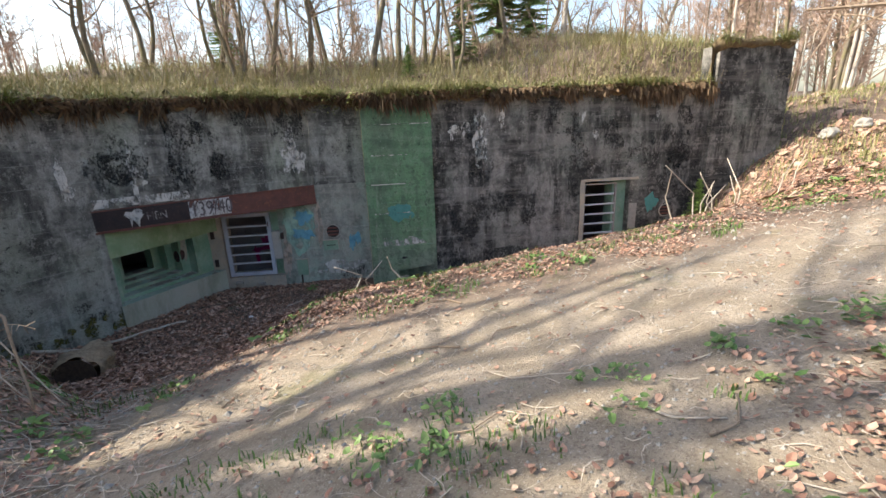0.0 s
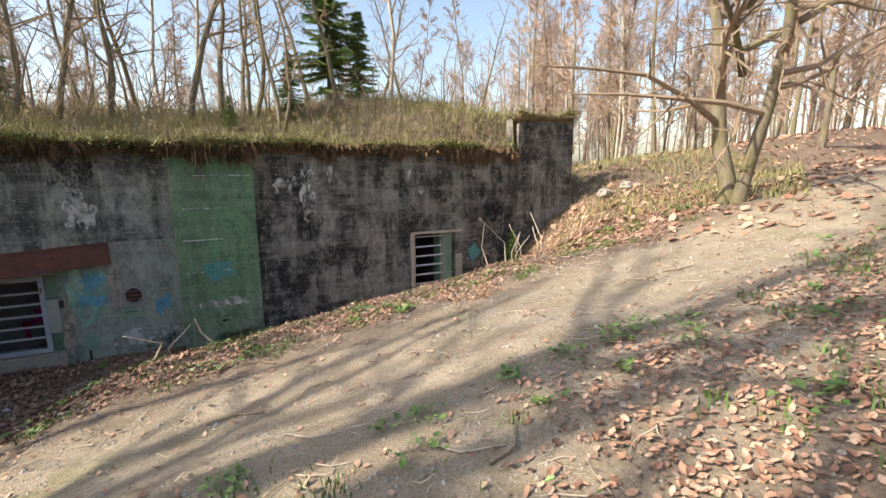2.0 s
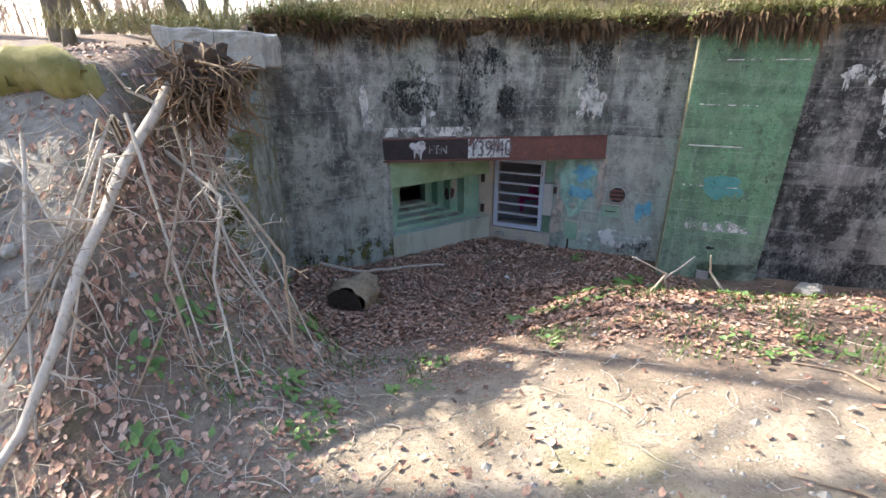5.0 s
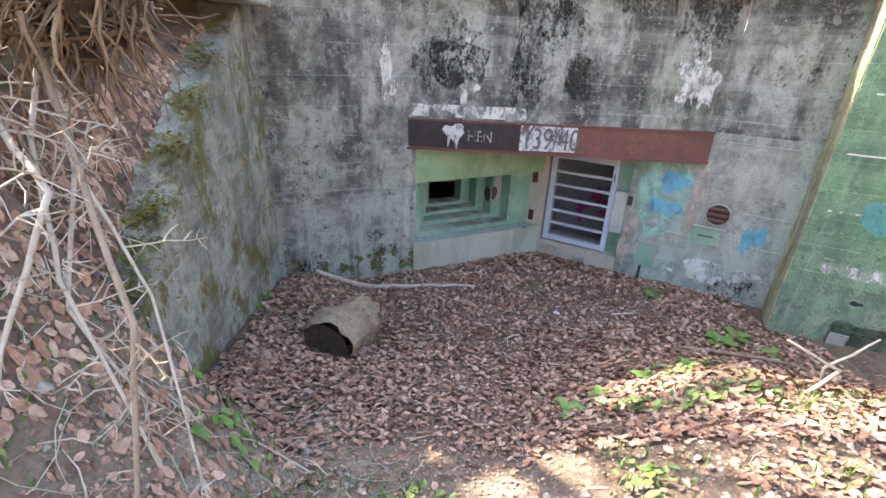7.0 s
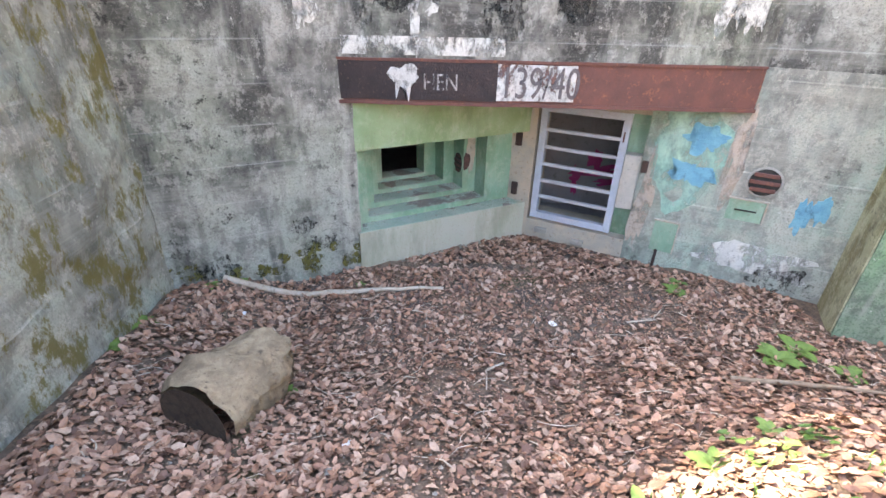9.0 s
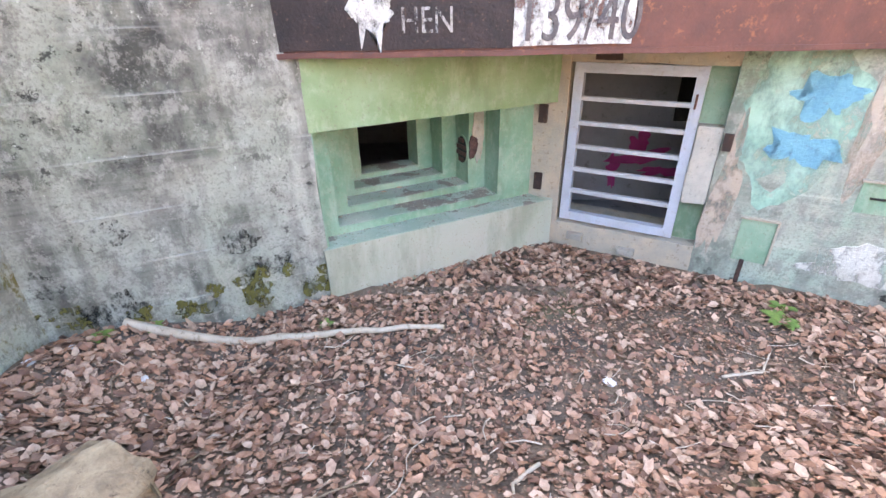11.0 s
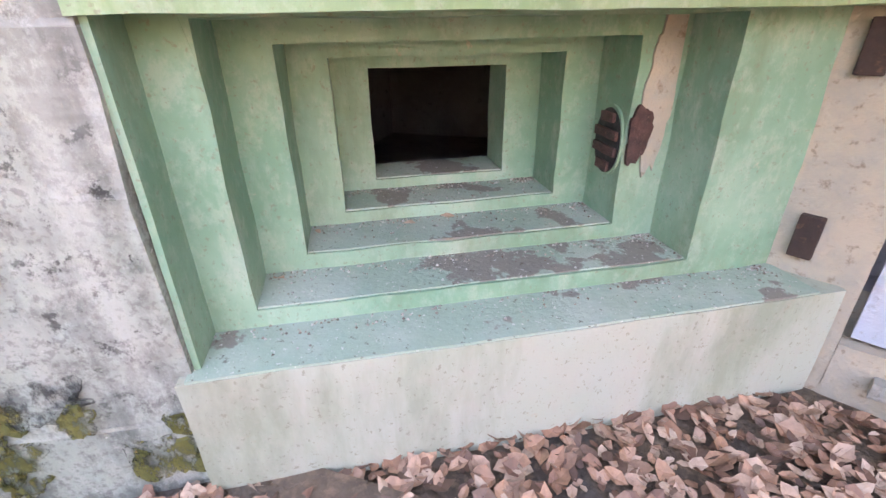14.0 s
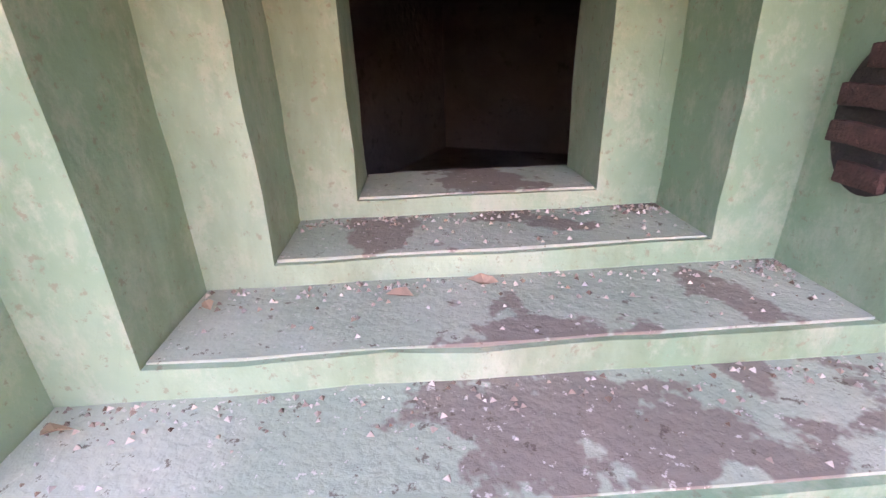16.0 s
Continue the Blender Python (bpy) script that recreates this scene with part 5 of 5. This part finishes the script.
def stick(name, pts, r, label, material=M_DEADWOOD, twigs=0, seed=1, ground=True, category="stick", length=0.6):
    rnd = random.Random(seed)
    fine = []
    for k in range(len(pts) - 1):
        for j in range(4):
            fine.append(Vector(pts[k]).lerp(Vector(pts[k + 1]), j / 4) + 0.22 * r * Vector((rnd.gauss(0, 1), rnd.gauss(0, 1), rnd.gauss(0, 0.6))))
    fine.append(Vector(pts[-1]))
    if ground:
        for p in fine:
            p.z = gz(p.x, p.y) + p.z if p.y < front_line(p.x) - 0.2 else 0.04 + p.z
    v, f = [], []
    n = len(fine)
    tube(v, f, fine, [r * (1 - 0.55 * k / (n - 1)) for k in range(n)], 8)
    t = link_mesh(name, v, f, material, smooth=True)
    tagged(t, label, category)
    if twigs:
        v, f = [], []
        branch_out(rnd, v, f, fine, r * 0.9, length, 2, twigs, 0.7, -0.02, 0.1, 0.003)
        tw = link_mesh("twigs", v, f, material)
        tw.parent = t
        tw["kind"] = "stuff"
    return t


stick("fallen_pole", [(-1.05, -0.6, 0.03), (-0.3, -0.52, 0.03), (0.4, -0.47, 0.03), (0.95, -0.42, 0.03)], 0.033, "long bleached peeled pole lying on the leaves")
for k in range(34):
    sr = random.Random(100 + k)
    x, y = (sr.uniform(-1.0, 4.0), sr.uniform(-3.2, -0.6)) if k < 14 else (sr.uniform(-2, 7), sr.uniform(-9, -4.2))
    a, ln = sr.uniform(0, 6.28), sr.uniform(0.15, 0.5)
    stick("twig", [(x, y, 0.012), (x + 0.5 * ln * math.cos(a), y + 0.5 * ln * math.sin(a), 0.016), (x + ln * math.cos(a + 0.4), y + ln * math.sin(a + 0.4), 0.012)], sr.uniform(0.005, 0.011), "thin dry brown twig lying on the ground", M_TWIG if k % 3 else M_DEADWOOD, 0, k, True, "twig")
stick("root", [(2.9, -1.75, 0.02), (3.5, -1.75, 0.05), (4.0, -1.75, 0.04), (4.3, -1.9, 0.02)], 0.02, "brown root lying across the leaves", M_TWIG, category="root")

# rotten log on the leaves: a hollowed end, bark and a pale broken top


def log(name, m):
    t = holder(name, m)
    tagged(t, "short rotten log with a dark sawn end on the leaves", "log")
    bm = bmesh.new()
    seg, n = 10, 22
    rings = []
    for k in range(seg + 1):
        row = []
        for j in range(n):
            a = 2 * math.pi * j / n
            r = 0.25 * (1 + 0.34 * noise.noise(Vector((2 * math.cos(a), 2 * math.sin(a), k * 0.35))) + 0.28 * noise.noise(Vector((7 * math.cos(a), 7 * math.sin(a), k * 0.9))))
            r *= 1.0 - 0.16 * (k / seg)
            row.append(bm.verts.new((0.6 * k / seg + 0.03 * noise.noise(Vector((a, 3, k))), r * math.cos(a), 0.17 + r * 0.86 * math.sin(a))))
        rings.append(row)
    for k in range(seg):
        for j in range(n):
            bm.faces.new((rings[k][j], rings[k][(j + 1) % n], rings[k + 1][(j + 1) % n], rings[k + 1][j]))
    part("bark", bm, M_CUT, t, "crumbling pale rotten wood", True)
    for k, (x, mat, nm) in enumerate(((-0.03, M_ROT, "sawn_end"), (0.58, M_CUT, "broken_end"))):
        bm = bmesh.new()
        c = bm.verts.new((x + (0.03 if k == 0 else 0.02), 0, 0.17))
        rr = [bm.verts.new((x, 0.222 * (1 - 0.16 * k) * math.cos(2 * math.pi * j / n), 0.17 + 0.19 * (1 - 0.16 * k) * math.sin(2 * math.pi * j / n))) for j in range(n)]
        for j in range(n):
            bm.faces.new((rr[j], rr[(j + 1) % n], c))
        part(nm, bm, mat, t, "blackened sawn end" if k == 0 else "")
    return t


log("log", pose(-0.37, -2.38, gz(-0.35, -2.2) - 0.0, 0, 3, 70))

# dead branches piled on the left bank, with the torn root plate they hang from
stick("dead_branch", [(-1.36, -3.2, 3.16), (-1.4, -4.15, 2.62), (-1.36, -4.81, 2.2), (-1.4, -5.5, 1.62), (-1.45, -6.2, 1.2)], 0.042, "long bleached dead branch leaning on the earth bank", M_DEADWOOD, 7, 5, False, "branch", 0.6)
for k, (top, foot) in enumerate((((-1.35, -3.3, 3.0), (-0.35, -4.6, 1.3)), ((-1.3, -3.3, 2.9), (-0.45, -4.3, 1.3)), ((-1.42, -3.35, 2.95), (-0.75, -5.0, 1.4)), ((-1.25, -3.35, 2.8), (-0.2, -4.4, 1.15)), ((-1.5, -3.3, 2.9), (-1.1, -5.1, 1.5)), ((-1.2, -3.4, 2.6), (-0.55, -4.1, 1.35)), ((-1.55, -3.5, 2.8), (-1.7, -5.2, 1.75)), ((-1.4, -3.6, 2.6), (-0.6, -4.9, 1.35)))):
    br = random.Random(60 + k)
    a_, b_ = Vector(top), Vector(foot)
    mids = [a_.lerp(b_, f) + Vector((br.gauss(0, 0.15), br.gauss(0, 0.13), 0.1 * math.sin(3.14 * f) + br.gauss(0, 0.05))) for f in (0.33, 0.66)]
    stick("dead_branch", [a_, *mids, b_], br.uniform(0.011, 0.02), "thin pale dead branch with many twigs on the bank", M_DEADWOOD if k % 2 else M_TWIG, 11, 60 + k, False, "branch", 0.5)
plate = holder("root_plate", pose(-1.18, -3.12, 3.06))
tagged(plate, "dark torn root plate hanging over the wing wall", "roots")
bm = bmesh.new()
bmesh.ops.create_icosphere(bm, subdivisions=4, radius=1)
for v in bm.verts:
    k = 1 + 0.45 * noise.noise(v.co * 1.7) + 0.25 * noise.noise(v.co * 5.0) + 0.1 * noise.noise(v.co * 13.0)
    v.co = Vector((v.co.x * 0.27 * k, v.co.y * 0.3 * k, v.co.z * 0.27 * k + 0.04))
part("earth_clod", bm, rough_patch("dark_root_earth", (0.05, 0.036, 0.026), (0.09, 0.062, 0.042), (0.02, 0.015, 0.012), 1.0, 14), plate, "dark crumbling earth")
v, f = [], []
rr_ = random.Random(3)
for k in range(420):
    p = Vector((rr_.gauss(0, 0.14), rr_.gauss(-0.08, 0.14), rr_.gauss(0, 0.12)))
    w0 = rr_.choice((0.5, 0.8, 1.2))
    tube(v, f, bend(rr_, p, Vector((rr_.gauss(0.1, 0.5), rr_.gauss(-0.4, 0.5), rr_.uniform(-1.6, 0.35))), rr_.uniform(0.15, 0.5), 4, 0.3, -0.16), [0.012 * w0, 0.01 * w0, 0.007 * w0, 0.005 * w0, 0.002], 4)
rootlets = link_mesh("rootlets", v, f, M_ROOT, plate)
rootlets.matrix_parent_inverse = Matrix.Identity(4)
rootlets["kind"] = "stuff"
M_MOSSBARK = bark("mossy_bark", (0.2, 0.18, 0.05), (0.27, 0.24, 0.1), (0.09, 0.07, 0.045), 0.8)
stick("mossy_root", [(-4.4, -3.2, 3.02), (-3.3, -3.35, 3.1), (-2.6, -3.4, 3.14), (-2.2, -3.42, 3.18), (-1.98, -3.45, 3.02), (-1.83, -3.55, 2.66), (-1.8, -3.65, 2.3)], 0.24, "thick mossy tree root over the bank", M_MOSSBARK, 0, 8, False, "root")
# moss cushions and ivy where the earth meets the wing wall
for k, (y, dz) in enumerate(((-3.45, 0.05), (-3.2, 0.0), (-3.05, 0.1), (-2.6, 0.0), (-2.2, 0.0), (-1.9, 0.05), (-3.65, -0.05))):
    zc = float(np.interp(y, [p[0] for p in WING], [p[1] for p in WING])) + dz
    xc = P0.x + (WA.x - P0.x) * (y - P0.y) / (WA.y - P0.y) - 0.06
    cn = 260
    mr = np.random.default_rng(400 + k)
    leaf_sheet("moss_cushion", mr.normal(xc, 0.07, cn), mr.normal(y, 0.1, cn), mr.normal(zc, 0.05, cn), 0.035, M_IVY if k % 3 == 1 else M_MOSSLEAF, "yellow-green moss cushion on the wing wall", "moss", 0.0, False)

# dry stalks in front of the walls
for k, (x, y) in enumerate(((3.3, -2.9), (3.7, -3.3), (2.9, -3.2), (8.2, -5.3), (8.45, -5.4), (8.7, -5.55), (8.35, -5.2), (7.7, -5.1), (9.6, -5.8), (9.9, -5.9), (8.55, -5.3), (8.1, -5.2), (8.9, -5.5))):
    sr = random.Random(300 + k)
    h = sr.uniform(0.5, 1.1) if k > 2 else 0.45
    z = gz(x, y)
    stick("dry_stalk", [(x, y, z - 0.03), (x + sr.gauss(0, 0.12), y + sr.gauss(0, 0.1), z + h * 0.5), (x + sr.gauss(0, 0.25), y + sr.gauss(0, 0.2), z + h)], 0.014, "pale dry stalk standing on the bank", M_DEADWOOD, 0, k, False, "stalk")


def herb(name, x, y, n, size, label, seed, z=None):
    """A low plant of broad leaves on short stalks."""
    rnd = random.Random(seed)
    t = holder(name, pose(x, y, gz(x, y) if z is None else z))
    tagged(t, label, "plant")
    for k in range(n):
        a = 6.28 * k / n + rnd.uniform(-0.3, 0.3)
        ln = size * rnd.uniform(0.6, 1.1)
        rise = rnd.uniform(0.25, 0.9)
        d = Vector((math.cos(a), math.sin(a), rise)).normalized()
        s = Vector((-math.sin(a), math.cos(a), 0))
        v, f = [], []
        for j in range(6):
            g = j / 5
            c = d * ln * g - Vector((0, 0, 0.55 * ln * g * g * rise))
            wd = 0.24 * ln * math.sin(math.pi * min(1, 0.08 + 0.92 * g)) ** 0.8
            v += [c - s * wd + Vector((0, 0, wd * 0.3)), c, c + s * wd + Vector((0, 0, wd * 0.3))]
        for j in range(5):
            f += [(3 * j, 3 * j + 1, 3 * j + 4, 3 * j + 3), (3 * j + 1, 3 * j + 2, 3 * j + 5, 3 * j + 4)]
        o = link_mesh("leaf", v, f, M_HERB, smooth=True)
        o.parent = t
    return t


sites = [(3.55, -1.35, 11, 0.2), (3.8, -1.2, 9, 0.2), (4.0, -1.5, 8, 0.16), (3.2, -0.35, 8, 0.15), (3.3, -0.2, 6, 0.12), (1.55, -3.1, 9, 0.15), (1.8, -2.9, 8, 0.13), (2.2, -2.7, 9, 0.14), (-1.3, -1.35, 8, 0.13), (-1.25, -1.7, 7, 0.14), (-1.1, -0.75, 7, 0.12), (-0.9, -0.55, 6, 0.1), (0.15, -0.35, 6, 0.08), (-0.05, -1.95, 6, 0.11), (2.6, -2.5, 7, 0.12), (-0.4, -4.6, 10, 0.13), (-0.1, -4.8, 8, 0.12), (0.3, -4.5, 8, 0.1), (5.3, -3.6, 8, 0.13), (4.4, -3.4, 8, 0.13)]
for k, (x, y, n, sz) in enumerate(sites):
    herb("herb", x, y, n, sz, "low green broad-leaved plant among dry leaves", k)


def lump(name, x, y, r, label, material, category, seed, flat=0.7, z=None):
    bm = bmesh.new()
    bmesh.ops.create_icosphere(bm, subdivisions=3, radius=1)
    for v in bm.verts:
        k = 1 + 0.3 * noise.noise(v.co * 1.6 + Vector((seed, 0, 0))) + 0.12 * noise.noise(v.co * 5 + Vector((0, seed, 0)))
        v.co = Vector((v.co.x * r * k, v.co.y * r * 0.85 * k, v.co.z * r * flat * k))
    o = part(name, bm, material)
    o.matrix_world = pose(x, y, (gz(x, y) if z is None else z) + r * flat * 0.35, 0, 0, 37 * seed)
    return tagged(o, label, category)


lump("boulder", 5.75, -2.15, 0.2, "grey concrete lump at the foot of the dark wall", M_STONE, "stone", 2)
lump("boulder", 12.3, -5.6, 0.2, "pale grey rock on the far bank", M_STONE, "stone", 5)
lump("boulder", 12.7, -6.0, 0.16, "pale grey rock on the far bank", M_STONE, "stone", 6)
lump("boulder", -2.3, -4.1, 0.16, "grey stone in the earth bank", M_STONE, "stone", 7)
lump("boulder", -2.6, -4.7, 0.12, "grey stone in the earth bank", M_STONE, "stone", 8)
for k, (x, y) in enumerate(((0.45, -2.45), (-1.3, -1.0), (-1.2, -0.85), (-0.75, -0.95), (1.9, -0.9))):
    lump("litter", x, y, 0.035, "crumpled scrap of white paper on the leaves", M_PAPER, "litter", k, 0.4)
for k, (x, z, r) in enumerate(((0.95, 0.36, 0.05), (1.2, 0.33, 0.04), (1.42, 0.38, 0.045), (0.75, 0.28, 0.05), (0.5, 0.3, 0.06))):
    o = blob("moss_tuft", x, z, r, r * 0.9, M_MOSS, wall_left, y=-0.02, seed=90 + k, spikes=0.5, label="olive moss cushion")
# chips of paint and grit on the embrasure ledges
cv, cf = [], []
cr = random.Random(9)
for (x0, x1, z0, z1, y0, y1) in STEPS[:3] + [(0.12, 1.95, 0.482, 0, -0.06, 0.12)]:
    for k in range(260):
        u = cr.uniform(x0 + 0.01, x1 - 0.01)
        w_ = y1 - 0.01 - abs(cr.gauss(0, 0.035)) if cr.random() < 0.75 else cr.uniform(y0 + 0.02, y1)
        if cr.random() < 0.15:
            u = x1 - abs(cr.gauss(0, 0.05)) - 0.01
        r = cr.uniform(0.002, 0.007)
        a = cr.uniform(0, 6.28)
        p = Vector((u, max(y0 + 0.012, w_), z0 + 0.006))
        b = len(cv)
        cv += [EM @ (p + Vector((r * math.cos(a + j * 2.1), r * math.sin(a + j * 2.1), 0))) for j in range(3)] + [EM @ (p + Vector((0, 0, r)))]
        cf += [(b, b + 1, b + 3), (b + 1, b + 2, b + 3), (b + 2, b, b + 3)]
M_GRIT = island_mat("grit_and_paint_chips", [(0.12, 0.08, 0.06), (0.3, 0.24, 0.2), (0.6, 0.58, 0.54), (0.2, 0.15, 0.12), (0.5, 0.48, 0.45)], 0.9)
tagged(link_mesh("grit", cv, cf, M_GRIT), "paint chips and grit lying on the embrasure ledges", "grit", kind="stuff")
for k, (u, w_, si) in enumerate(((0.42, 0.5, 2), (0.56, 0.72, 3), (0.75, 0.5, 2), (0.9, 0.52, 2), (0.3, 0.28, 1))):
    p = EM @ Vector((u, w_, STEPS[si - 1][2] + 0.005))
    leaf_sheet("dead_leaf", np.array([p.x]), np.array([p.y]), np.array([p.z]), 0.05, M_LEAF, "single dry brown leaf on a ledge", "leaf", 0.004, False)["kind"] = "thing"

# fine twigs strewn over the bank, the hollow and the path
tv, tf = [], []
tr = random.Random(55)
n_tw = 0
while n_tw < 1500:
    x, y = (tr.uniform(-3.6, 0.4), tr.uniform(-6.5, -3.2)) if n_tw < 600 else (tr.uniform(-1.4, 8.5), tr.uniform(-9, -0.5))
    if not bool(clear_of_walls(np.array(x), np.array(y))):
        continue
    n_tw += 1
    a, ln = tr.uniform(0, 6.28), tr.uniform(0.05, 0.3) * (1.5 if n_tw < 600 else 1)
    pts = []
    for j in range(4):
        px, py = x + ln * j / 3 * math.cos(a + 0.2 * j), y + ln * j / 3 * math.sin(a + 0.2 * j)
        ok = bool(clear_of_walls(np.array(px), np.array(py)))
        pts.append(Vector((px, py, gz(px, py) + tr.uniform(0.004, 0.035))) if ok else (pts[-1] + Vector((0.003, 0, 0.002)) if pts else Vector((x, y, gz(x, y)))))
    r = tr.uniform(0.0015, 0.005)
    tube(tv, tf, pts, [r, r, r * 0.8, r * 0.5], 3)
tagged(link_mesh("strewn_twigs", tv, tf, M_DEADWOOD), "fine dry twigs strewn over leaves and soil", "twigs", kind="stuff")
for k in range(16):
    sr = random.Random(500 + k)
    x, y = sr.uniform(-3.0, -1.2), sr.uniform(-5.6, -3.9)
    lump("stone", x, y, sr.uniform(0.03, 0.1), "small grey stone stuck in the earth bank", M_STONE, "stone", k)
for k in range(7):
    sr = random.Random(700 + k)
    x0, y0 = sr.uniform(-2.2, -1.3), sr.uniform(-4.2, -3.4)
    x1, y1 = x0 + sr.uniform(-0.3, 0.9), y0 - sr.uniform(0.6, 1.4)
    stick("dead_branch", [(x0, y0, 0.25), ((x0 + x1) / 2, (y0 + y1) / 2, 0.2), (x1, y1, 0.05)], sr.uniform(0.01, 0.018), "thin pale dead branch lying on the bank", M_DEADWOOD, 8, 40 + k, True, "branch", 0.5)
# green tufts and shrubs along the roof edge
for k, px_ in enumerate((30, 150, 260, 410, 520, 640, 760, 860, 930)):
    sr = random.Random(800 + k)
    x = -1.3 + 12.0 * k / 8.5
    y = float(front_line(np.array(x))) + 0.05
    herb("roof_plant", x, y, 14, sr.uniform(0.16, 0.3), "bushy green plant at the roof edge", 60 + k, TOP + 0.05)
# gravelly lichen cushions at the foot of the left wall
for k in range(9):
    sr = random.Random(900 + k)
    blob("moss_tuft", sr.uniform(0.1, 1.7), sr.uniform(0.16, 0.42), sr.uniform(0.04, 0.12), sr.uniform(0.03, 0.08), M_MOSS, wall_left, y=-0.012, seed=120 + k, spikes=0.6, label="olive moss cushion")
for k in range(6):
    sr = random.Random(950 + k)
    blob("lichen_patch", sr.uniform(0.1, 1.7), sr.uniform(0.3, 1.1), sr.uniform(0.06, 0.16), sr.uniform(0.05, 0.12), M_SOOT, wall_left, y=-0.005, seed=140 + k, spikes=0.6, label="black lichen patch")
for k in range(16):
    sr = random.Random(980 + k)
    blob("lichen_patch", sr.uniform(0.2, 5.4), sr.uniform(0.8, 3.4), sr.uniform(0.12, 0.4), sr.uniform(0.15, 0.5), M_SOOT, right, y=-0.005, seed=170 + k, spikes=0.6, label="black lichen patch")
for k in range(12):
    sr = random.Random(1010 + k)
    blob("lichen_patch", sr.uniform(0.1, 3.5), sr.uniform(2.4, 3.6), sr.uniform(0.12, 0.35), sr.uniform(0.15, 0.45), M_SOOT, wall_upper, y=-0.005, seed=200 + k, spikes=0.6, label="black lichen patch")

# ivy sprays hanging at the roof edge
iv = np.random.default_rng(21)
hx, hy, hz = [], [], []
for k in range(26):
    i = int(iv.integers(0, len(edge) - 1))
    f = iv.random()
    c = edge[i].lerp(edge[i + 1], f)
    n = int(iv.integers(15, 60))
    hx.append(iv.normal(c.x, 0.14, n)); hy.append(iv.normal(c.y - 0.06, 0.05, n)); hz.append(TOP + 0.1 - np.abs(iv.normal(0, 0.12, n)))
leaf_sheet("hanging_ivy", np.concatenate(hx), np.concatenate(hy), np.concatenate(hz), 0.07, M_IVY, "yellow-green ivy leaves hanging over the roof edge", "ivy", 0.0, False)
